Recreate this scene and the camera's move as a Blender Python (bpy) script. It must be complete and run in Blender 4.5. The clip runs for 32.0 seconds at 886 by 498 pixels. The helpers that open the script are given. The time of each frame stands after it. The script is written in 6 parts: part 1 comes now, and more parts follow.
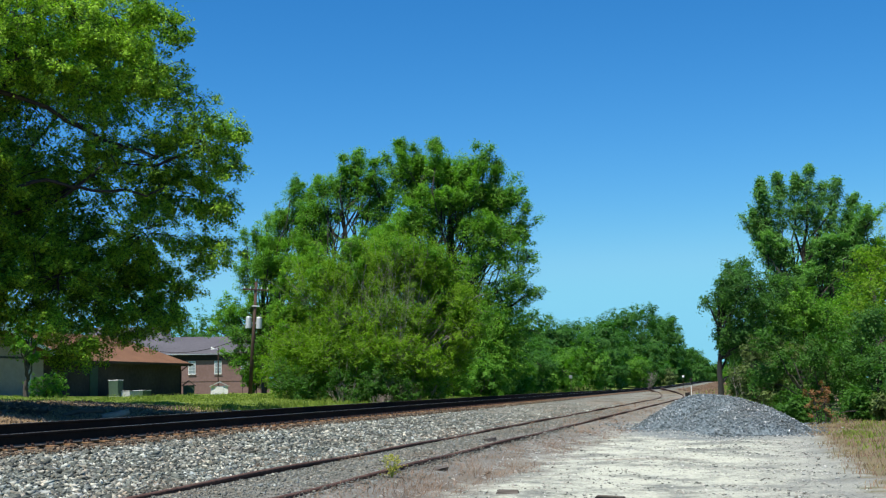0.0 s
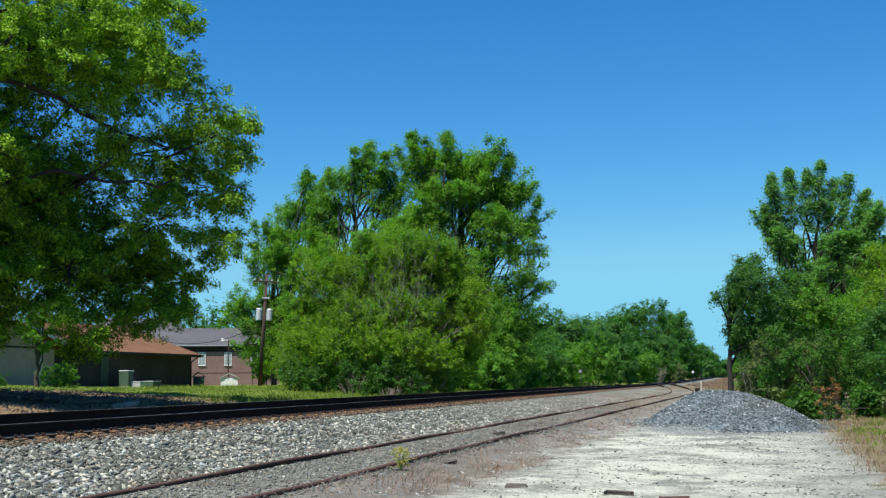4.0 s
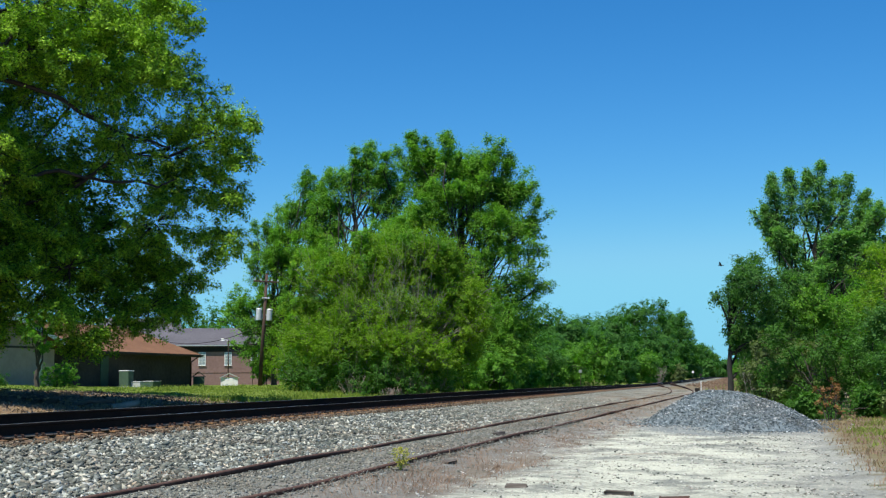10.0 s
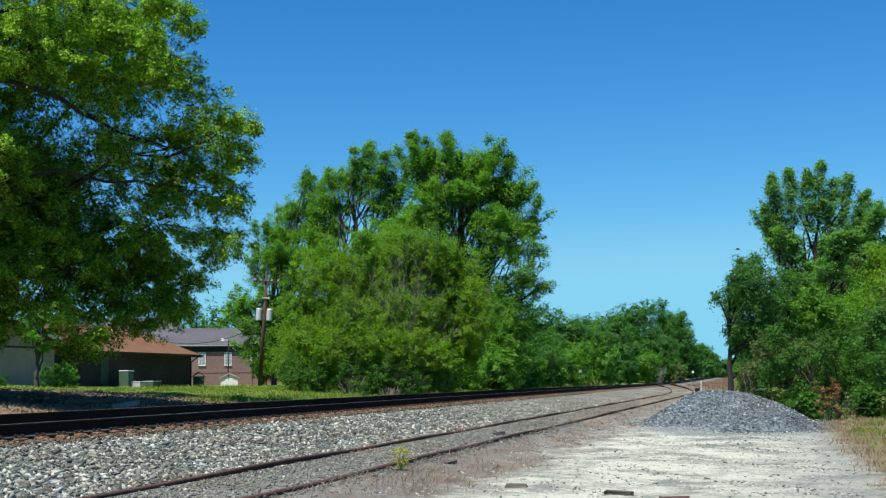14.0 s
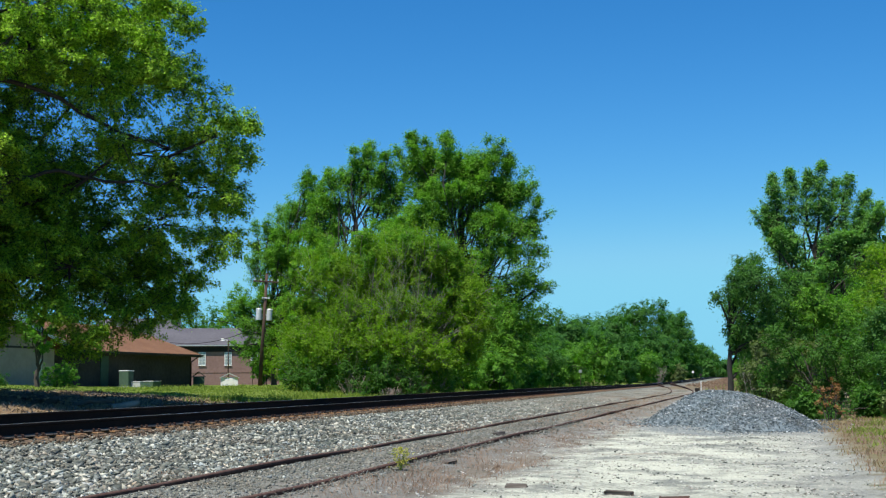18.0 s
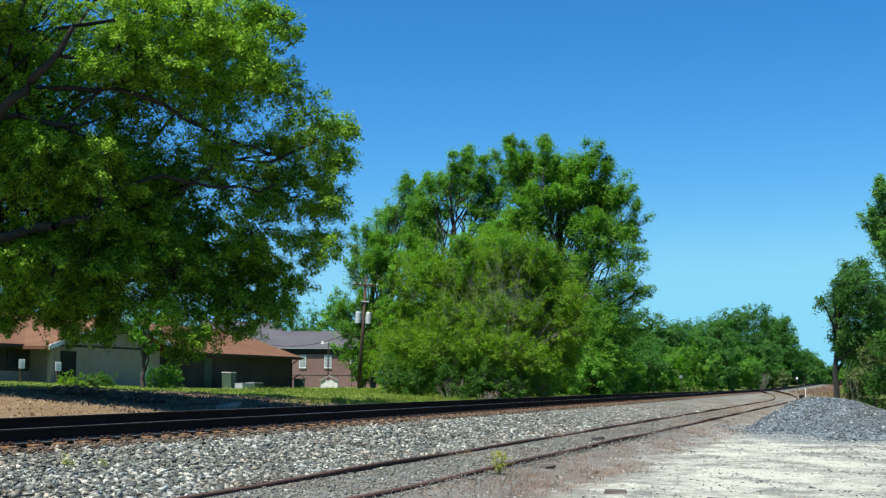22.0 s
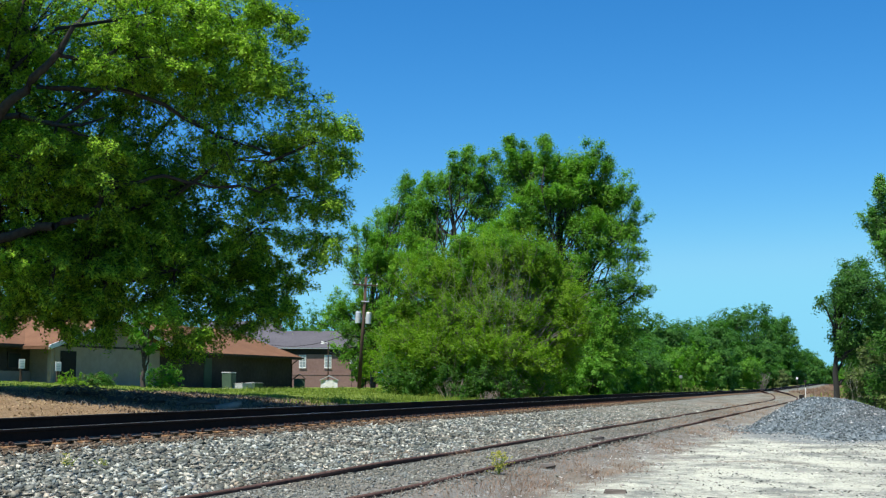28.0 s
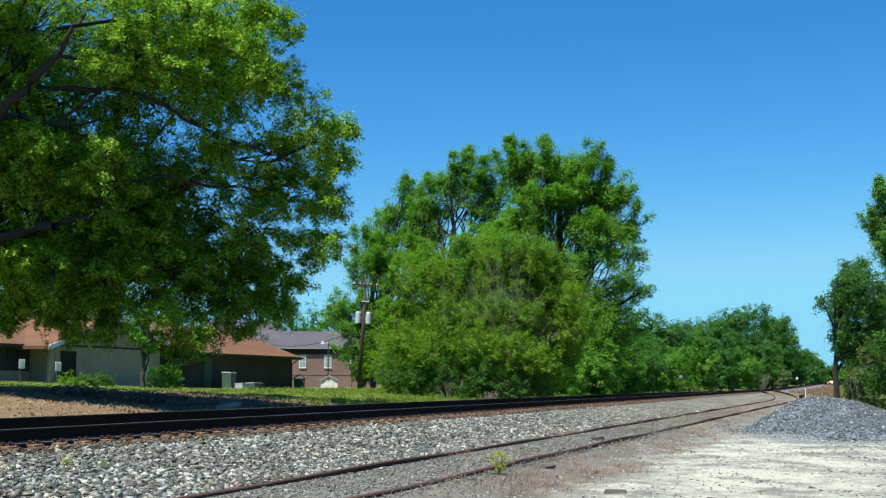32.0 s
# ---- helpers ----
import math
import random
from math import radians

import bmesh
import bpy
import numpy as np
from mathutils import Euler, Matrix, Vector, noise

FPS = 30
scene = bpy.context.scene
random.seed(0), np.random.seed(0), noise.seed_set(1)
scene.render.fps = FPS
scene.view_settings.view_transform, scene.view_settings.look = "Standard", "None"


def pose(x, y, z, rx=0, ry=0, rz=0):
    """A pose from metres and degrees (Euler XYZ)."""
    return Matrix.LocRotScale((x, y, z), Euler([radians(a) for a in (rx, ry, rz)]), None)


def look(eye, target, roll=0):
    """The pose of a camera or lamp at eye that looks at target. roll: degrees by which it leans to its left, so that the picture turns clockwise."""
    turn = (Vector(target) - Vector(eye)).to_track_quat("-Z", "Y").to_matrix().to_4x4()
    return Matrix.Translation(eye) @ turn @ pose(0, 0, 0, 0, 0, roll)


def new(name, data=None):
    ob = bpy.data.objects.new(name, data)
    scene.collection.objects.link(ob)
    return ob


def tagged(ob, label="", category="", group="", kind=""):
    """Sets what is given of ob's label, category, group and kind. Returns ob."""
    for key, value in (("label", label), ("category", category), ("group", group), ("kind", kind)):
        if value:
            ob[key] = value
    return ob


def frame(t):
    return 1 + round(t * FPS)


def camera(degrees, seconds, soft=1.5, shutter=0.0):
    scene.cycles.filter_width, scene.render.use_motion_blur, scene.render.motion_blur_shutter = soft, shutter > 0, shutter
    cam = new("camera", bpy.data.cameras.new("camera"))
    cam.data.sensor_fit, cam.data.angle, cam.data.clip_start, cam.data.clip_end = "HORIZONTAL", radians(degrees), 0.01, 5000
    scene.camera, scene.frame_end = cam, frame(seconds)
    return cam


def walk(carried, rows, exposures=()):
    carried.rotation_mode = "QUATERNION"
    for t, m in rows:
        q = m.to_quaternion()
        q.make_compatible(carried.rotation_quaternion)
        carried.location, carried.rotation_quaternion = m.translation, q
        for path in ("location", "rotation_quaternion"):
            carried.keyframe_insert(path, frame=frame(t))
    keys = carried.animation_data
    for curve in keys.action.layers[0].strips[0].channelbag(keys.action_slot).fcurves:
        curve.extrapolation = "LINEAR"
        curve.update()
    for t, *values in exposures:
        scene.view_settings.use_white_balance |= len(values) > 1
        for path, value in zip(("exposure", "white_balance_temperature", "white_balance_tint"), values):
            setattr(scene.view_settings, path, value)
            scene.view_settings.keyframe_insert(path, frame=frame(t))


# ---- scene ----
EYE_Z = 1.2
LENS = 39.73


def aim(yaw, pitch, roll):
    """Camera pose: yaw to the left of the track's direction, tilt up, lean."""
    return pose(0, 0, EYE_Z, 90 + pitch, 0, yaw) @ pose(0, 0, 0, 0, 0, roll)


cam = camera(LENS, 32.0, soft=1.25)
walk(cam, [
    (0.0, aim(13.99, 6.386, -1.02)),
    (0.1, aim(14.23, 6.33, -0.93)),
    (0.2, aim(14.48, 6.088, -0.52)),
    (0.4, aim(14.489, 6.086, -0.51)),
    (10.0, aim(14.489, 6.086, -0.51)),
    (18.6, aim(14.489, 6.086, -0.51)),
    (18.7, aim(14.53, 6.09, -0.50)),
    (18.8, aim(14.88, 6.11, -0.48)),
    (18.9, aim(15.36, 6.14, -0.45)),
    (19.0, aim(16.63, 6.21, -0.40)),
    (19.1, aim(18.15, 6.25, -0.22)),
    (19.2, aim(18.52, 6.27, -0.12)),
    (19.3, aim(18.75, 6.285, -0.05)),
    (19.4, aim(19.19, 6.295, 0.03)),
    (19.5, aim(19.26, 6.299, 0.04)),
    (19.7, aim(19.11, 6.286, 0.0)),
    (20.0, aim(19.10, 6.285, 0.0)),
    (32.0, aim(19.10, 6.285, 0.0)),
], exposures=[(0.0, 0.70), (18.7, 0.70), (19.8, 0.80), (32.0, 0.80)])

# ---- daylight: high midday sun behind the camera, over its left shoulder ----
SUN_AZ, SUN_EL = 200.0, 65.0
world = bpy.data.worlds.new("sky")
scene.world = world
world.use_nodes = True
wt = world.node_tree
sky = wt.nodes.new("ShaderNodeTexSky")
sky.sky_type = "NISHITA"
sky.sun_disc = False
sky.sun_elevation, sky.sun_rotation = radians(SUN_EL), radians(SUN_AZ)
sky.altitude, sky.air_density, sky.dust_density, sky.ozone_density = 0, 1.0, 0.0, 3.0
# deep clear-weather blue: each channel by its own steepness
apart, whole = wt.nodes.new("ShaderNodeSeparateColor"), wt.nodes.new("ShaderNodeCombineColor")
wt.links.new(sky.outputs[0], apart.inputs[0])
for ch, (power_, gain_, top_) in enumerate(((1.9, 5.4, 1.02), (1.22, 4.9, 2.68), (1.0, 5.65, 3.7))):
    dim, deep, gain = (wt.nodes.new("ShaderNodeMath") for _ in range(3))
    dim.operation, deep.operation, gain.operation = "MULTIPLY", "POWER", "MULTIPLY"
    dim.inputs[1].default_value, deep.inputs[1].default_value, gain.inputs[1].default_value = 0.1, power_, gain_
    wt.links.new(apart.outputs[ch], dim.inputs[0])
    wt.links.new(dim.outputs[0], deep.inputs[0])
    wt.links.new(deep.outputs[0], gain.inputs[0])
    soft_top = wt.nodes.new("ShaderNodeMath")
    soft_top.operation = "SMOOTH_MIN"
    soft_top.inputs[1].default_value, soft_top.inputs[2].default_value = top_, top_ * 0.25
    wt.links.new(gain.outputs[0], soft_top.inputs[0])
    wt.links.new(soft_top.outputs[0], whole.inputs[ch])
wt.links.new(whole.outputs[0], wt.nodes["Background"].inputs[0])
wt.nodes["Background"].inputs[1].default_value = 0.15
sun = new("sun", bpy.data.lights.new("sun", "SUN"))
sun.data.energy, sun.data.angle, sun.data.color = 4.6, radians(0.53), (1.0, 0.95, 0.86)
sd = Vector((math.sin(radians(SUN_AZ)) * math.cos(radians(SUN_EL)), math.cos(radians(SUN_AZ)) * math.cos(radians(SUN_EL)), math.sin(radians(SUN_EL))))
sun.matrix_world = look(sd * 100, (0, 0, 0))

rng = np.random.default_rng(7)


# ---- materials ----
def nodes_of(name):
    m = bpy.data.materials.new(name)
    m.use_nodes = True
    return m, m.node_tree, m.node_tree.nodes["Principled BSDF"]


def ramp(nt, fac, stops):
    r = nt.nodes.new("ShaderNodeValToRGB")
    e = r.color_ramp.elements
    while len(e) < len(stops):
        e.new(0.5)
    for el, (p, c) in zip(e, stops):
        el.position, el.color = p, (*c, 1)
    nt.links.new(fac, r.inputs[0])
    return r.outputs[0]


def noise_tex(nt, scale, detail=4, rough=0.6, stretch=None, kind="noise"):
    co = nt.nodes.new("ShaderNodeTexCoord")
    mp = nt.nodes.new("ShaderNodeMapping")
    if stretch:
        mp.inputs["Scale"].default_value = stretch
    nt.links.new(co.outputs["Object"], mp.inputs[0])
    if kind == "voronoi":
        n = nt.nodes.new("ShaderNodeTexVoronoi")
        n.inputs["Scale"].default_value = scale
    else:
        n = nt.nodes.new("ShaderNodeTexNoise")
        n.inputs["Scale"].default_value, n.inputs["Detail"].default_value, n.inputs["Roughness"].default_value = scale, detail, rough
    nt.links.new(mp.outputs[0], n.inputs["Vector"])
    return n


def mixc(nt, fac, a, b, mode="MIX"):
    m = nt.nodes.new("ShaderNodeMix")
    m.data_type, m.blend_type = "RGBA", mode
    for sock, v in ((m.inputs[0], fac), (m.inputs[6], a), (m.inputs[7], b)):
        if isinstance(v, (int, float)):
            sock.default_value = v
        elif isinstance(v, tuple):
            sock.default_value = (*v, 1)
        else:
            nt.links.new(v, sock)
    return m.outputs[2]


def mth(nt, op, a, b=0.0, c=None, clamp=False):
    m = nt.nodes.new("ShaderNodeMath")
    m.operation, m.use_clamp = op, clamp
    for sock, v in zip(m.inputs, (a, b, c)):
        if v is None:
            continue
        if isinstance(v, (int, float)):
            sock.default_value = v
        else:
            nt.links.new(v, sock)
    return m.outputs[0]


def bump(nt, bsdf, height, strength, dist):
    b = nt.nodes.new("ShaderNodeBump")
    b.inputs["Strength"].default_value, b.inputs["Distance"].default_value = strength, dist
    nt.links.new(height, b.inputs["Height"])
    nt.links.new(b.outputs[0], bsdf.inputs["Normal"])


def plain(name, c1, c2, scale=8, rough=0.8, metal=0.0, bstr=0.3, bdist=0.01, stretch=None, detail=5):
    """Two tones broken up by coarse and fine noise, with fine relief."""
    m, nt, bs = nodes_of(name)
    n1 = noise_tex(nt, scale, detail, 0.65, stretch)
    n2 = noise_tex(nt, scale * 0.13, 3, 0.5, stretch)
    f = mth(nt, "ADD", mth(nt, "MULTIPLY", n1.outputs[0], 0.6), mth(nt, "MULTIPLY", n2.outputs[0], 0.4))
    nt.links.new(ramp(nt, f, [(0.33, c1), (0.67, c2)]), bs.inputs["Base Color"])
    bs.inputs["Roughness"].default_value, bs.inputs["Metallic"].default_value = rough, metal
    if bstr:
        bump(nt, bs, n1.outputs[0], bstr, bdist)
    return m


def leaf_mat(name, dark, light, patch=0.35, clear=0.45, vary=0.45, through_tint=(1.08, 1.4, 0.50)):
    """Leaves: lit on the face and lit through, tones by leaf and by bough."""
    m, nt, bs = nodes_of(name)
    g = nt.nodes.new("ShaderNodeNewGeometry")
    n = noise_tex(nt, patch, 3, 0.6)
    f = mth(nt, "ADD", mth(nt, "MULTIPLY", g.outputs["Random Per Island"], vary), mth(nt, "MULTIPLY", n.outputs[0], 1.1 - vary))
    col = ramp(nt, f, [(0.25, dark), (0.85, light)])
    nt.links.new(col, bs.inputs["Base Color"])
    bs.inputs["Roughness"].default_value = 0.6
    bs.inputs["Specular IOR Level"].default_value = 0.15
    tr = nt.nodes.new("ShaderNodeBsdfTranslucent")
    nt.links.new(mixc(nt, 1.0, col, through_tint, "MULTIPLY"), tr.inputs[0])
    mx = nt.nodes.new("ShaderNodeMixShader")
    mx.inputs[0].default_value = clear
    nt.links.new(bs.outputs[0], mx.inputs[1])
    nt.links.new(tr.outputs[0], mx.inputs[2])
    nt.links.new(mx.outputs[0], nt.nodes["Material Output"].inputs[0])
    return m


def stone_mat(name, stops, rough=0.85, mixed=True):
    m, nt, bs = nodes_of(name)
    g = nt.nodes.new("ShaderNodeNewGeometry")
    n = noise_tex(nt, 40, 4)
    n2 = noise_tex(nt, 0.7, 4, 0.6)
    f = mth(nt, "ADD", g.outputs["Random Per Island"], mth(nt, "MULTIPLY", mth(nt, "SUBTRACT", n.outputs[0], 0.5), 0.35))
    c = ramp(nt, f, stops)
    c = mixc(nt, mth(nt, "MULTIPLY_ADD", n2.outputs[0], 2.8, -1.15, clamp=True), c, (0.66, 0.55, 0.48), "MULTIPLY")
    cast = nt.nodes.new("ShaderNodeTexWhiteNoise")
    cast.noise_dimensions = "1D"
    nt.links.new(g.outputs["Random Per Island"], cast.inputs["W"])
    c = mixc(nt, 1.0, c, ramp(nt, cast.outputs["Value"], [(0.0, (0.70, 0.78, 0.84)), (0.35, (0.82, 0.86, 0.80)), (0.8, (0.84, 0.84, 0.78)), (1.0, (0.93, 0.83, 0.71))] if mixed else [(0.0, (0.80, 0.84, 0.90)), (1.0, (0.92, 0.92, 0.92))]), "MULTIPLY")
    nt.links.new(c, bs.inputs["Base Color"])
    bs.inputs["Roughness"].default_value = rough
    bump(nt, bs, n.outputs[0], 0.4, 0.01)
    return m


M_LEAF_NEAR = leaf_mat("leaf_pecan", (0.034, 0.100, 0.012), (0.330, 0.540, 0.034), 0.3, 0.32, 0.65)
M_LEAF_MID = leaf_mat("leaf_mid", (0.050, 0.150, 0.020), (0.200, 0.395, 0.043), 0.25)
M_LEAF_BRUSH = leaf_mat("leaf_brush", (0.046, 0.140, 0.019), (0.150, 0.325, 0.040), 0.3)
M_LEAF_VINE = leaf_mat("leaf_vine", (0.028, 0.090, 0.022), (0.105, 0.240, 0.050), 0.3)
M_LEAF_BLUE = leaf_mat("leaf_cool", (0.070, 0.180, 0.052), (0.195, 0.375, 0.100), 0.3, 0.5)
M_LEAF_LIME = leaf_mat("leaf_lime", (0.074, 0.158, 0.013), (0.220, 0.365, 0.027), 0.4, 0.5)
M_LEAF_DARK = leaf_mat("leaf_dark", (0.026, 0.090, 0.014), (0.085, 0.205, 0.030), 0.25, 0.4)
M_LEAF_FAR = leaf_mat("leaf_far", (0.028, 0.100, 0.021), (0.088, 0.220, 0.040), 0.12)
M_LEAF_OLIVE = leaf_mat("leaf_olive", (0.058, 0.088, 0.028), (0.155, 0.210, 0.070), 0.5, 0.35)
M_LEAF_RUST = leaf_mat("leaf_rust", (0.18, 0.10, 0.04), (0.34, 0.20, 0.085), 0.6, 0.3, through_tint=(1.2, 1.0, 0.7))
M_TWIG = plain("twig_grey", (0.15, 0.14, 0.115), (0.29, 0.27, 0.23), 6, 0.9)
M_BARK = plain("bark", (0.026, 0.021, 0.017), (0.075, 0.064, 0.053), 7, 0.95, 0, 0.8, 0.03, (1, 1, 0.25))
M_BARK_DARK = plain("bark_dark", (0.013, 0.011, 0.009), (0.05, 0.043, 0.035), 9, 0.95, 0, 1.0, 0.04, (1, 1, 0.3))
M_DULL_PLATE = plain("dull_plate", (0.15, 0.19, 0.165), (0.22, 0.26, 0.23), 5, 0.7)
M_BARK_IVY = plain("bark_ivy", (0.010, 0.011, 0.010), (0.030, 0.031, 0.026), 9, 0.95, 0, 0.6, 0.02, (1, 1, 0.3))
M_RAIL = plain("rail_steel_dark", (0.010, 0.008, 0.007), (0.022, 0.015, 0.012), 12, 0.95, 0.0)
M_RAIL_HEAD = plain("rail_running_surface", (0.35, 0.34, 0.34), (0.55, 0.54, 0.53), 20, 0.3, 0.9, 0.05)
M_RAIL_RUST = plain("rail_rust", (0.040, 0.024, 0.019), (0.115, 0.068, 0.055), 14, 0.9, 0.0)
M_PLATE = plain("plate_rust", (0.085, 0.044, 0.018), (0.29, 0.16, 0.07), 18, 0.9)
# Rust lightened to tan: sunlight on the foot's edge is put into the colour.
M_RAIL_FOOT_LIT = plain("rail_foot_sunlit_rust", (0.06, 0.04, 0.027), (0.24, 0.18, 0.125), 9, 0.9)
M_TIE = plain("tie_creosote", (0.05, 0.034, 0.024), (0.17, 0.12, 0.085), 6, 0.95, 0, 0.7, 0.01, (0.3, 3, 3))
M_BALLAST = stone_mat("ballast_stone", [(0.0, (0.055, 0.064, 0.059)), (0.28, (0.115, 0.130, 0.118)), (0.55, (0.188, 0.203, 0.186)), (0.80, (0.34, 0.352, 0.325)), (1.0, (0.66, 0.66, 0.60))])
M_FINE = stone_mat("siding_stone", [(0.0, (0.120, 0.124, 0.113)), (0.45, (0.190, 0.193, 0.175)), (0.88, (0.270, 0.272, 0.248)), (1.0, (0.46, 0.455, 0.42))])
M_PILE = stone_mat("pile_stone", [(0.0, (0.090, 0.116, 0.122)), (0.5, (0.152, 0.190, 0.198)), (0.88, (0.235, 0.28, 0.29)), (1.0, (0.60, 0.64, 0.64))], mixed=False)
M_PEBBLE = stone_mat("pebble", [(0.0, (0.20, 0.20, 0.175)), (0.4, (0.48, 0.465, 0.41)), (0.75, (0.66, 0.63, 0.55)), (1.0, (0.86, 0.84, 0.76))], mixed=False)
M_WHITE = plain("white_paint", (0.66, 0.66, 0.64), (0.82, 0.82, 0.80), 5, 0.6, 0, 0.1)
M_GREY_METAL = plain("grey_metal", (0.42, 0.44, 0.45), (0.58, 0.60, 0.60), 6, 0.5, 0.3, 0.1)
M_POLE = plain("pole_wood", (0.042, 0.028, 0.022), (0.105, 0.070, 0.054), 5, 0.95, 0, 0.5, 0.01, (1, 1, 0.15))
M_ROOF = plain("roof_shingle_rust", (0.12, 0.062, 0.036), (0.20, 0.108, 0.062), 5, 0.9, 0, 0.4, 0.02)
M_ROOF_GREY = plain("roof_shingle_grey", (0.055, 0.053, 0.062), (0.10, 0.096, 0.108), 4, 0.9, 0, 0.4, 0.02)
M_BRICK_DARK = plain("brick_dark", (0.040, 0.034, 0.030), (0.085, 0.072, 0.062), 4, 0.9)
M_BRICK_RED = plain("brick_red", (0.18, 0.105, 0.09), (0.27, 0.168, 0.15), 4, 0.9)
M_BEIGE = plain("stucco_beige", (0.30, 0.228, 0.168), (0.41, 0.318, 0.24), 3, 0.9)
M_GREEN_PAINT = plain("green_paint", (0.035, 0.075, 0.045), (0.06, 0.11, 0.07), 4, 0.7)
M_DARK = plain("dark_opening", (0.015, 0.014, 0.013), (0.03, 0.028, 0.026), 4, 0.6)
M_BIRD = plain("feather_black", (0.016, 0.015, 0.014), (0.036, 0.033, 0.030), 15, 0.8)
M_YELLOW = leaf_mat("leaf_yellow", (0.30, 0.29, 0.06), (0.54, 0.49, 0.11), 2.0, 0.35)
M_DRY = leaf_mat("blade_dry", (0.18, 0.11, 0.075), (0.36, 0.255, 0.18), 0.6, 0.25, through_tint=(1.2, 1.0, 0.7))
M_STRAW = leaf_mat("blade_straw", (0.17, 0.13, 0.06), (0.34, 0.27, 0.14), 0.4, 0.25, through_tint=(1.2, 1.0, 0.7))
M_STRAW_LITTER = leaf_mat("litter", (0.15, 0.10, 0.05), (0.42, 0.33, 0.19), 0.8, 0.1, through_tint=(1.2, 1.0, 0.7))
M_GRASS = leaf_mat("blade_green", (0.11, 0.172, 0.028), (0.27, 0.340, 0.062), 0.25, 0.35, through_tint=(1.08, 1.28, 0.55))
M_TIE_DIRT = stone_mat("rusty_debris", [(0.0, (0.045, 0.032, 0.022)), (0.45, (0.11, 0.075, 0.048)), (0.85, (0.20, 0.145, 0.095)), (1.0, (0.36, 0.29, 0.21))])
M_WOOD_OLD = plain("old_wood", (0.045, 0.038, 0.032), (0.125, 0.108, 0.09), 6, 0.95, 0, 0.6, 0.01, (0.4, 3, 3))
M_ORANGE = plain("train_orange", (0.50, 0.17, 0.03), (0.62, 0.24, 0.05), 4, 0.5, 0, 0.1)

M_GLASS, _nt, _bs = nodes_of("window_glass")
_bs.inputs["Base Color"].default_value = (0.03, 0.035, 0.04, 1)
_bs.inputs["Roughness"].default_value = 0.06
# Glossy panes in one even pale blue-grey.
M_PANE, _nt, _bs = nodes_of("pale_pane")
_bs.inputs["Base Color"].default_value = (0.30, 0.35, 0.36, 1)
_bs.inputs["Roughness"].default_value = 0.08
M_GLOW, _nt, _bs = nodes_of("headlight_glow")
_bs.inputs["Emission Color"].default_value = (1.0, 0.86, 0.62, 1)
_bs.inputs["Emission Strength"].default_value = 40.0


for _m in (M_RAIL, M_RAIL_RUST, M_DARK, M_BRICK_DARK, M_POLE, M_TIE, M_ROOF):
    _m.node_tree.nodes["Principled BSDF"].inputs["Specular IOR Level"].default_value = 0.12


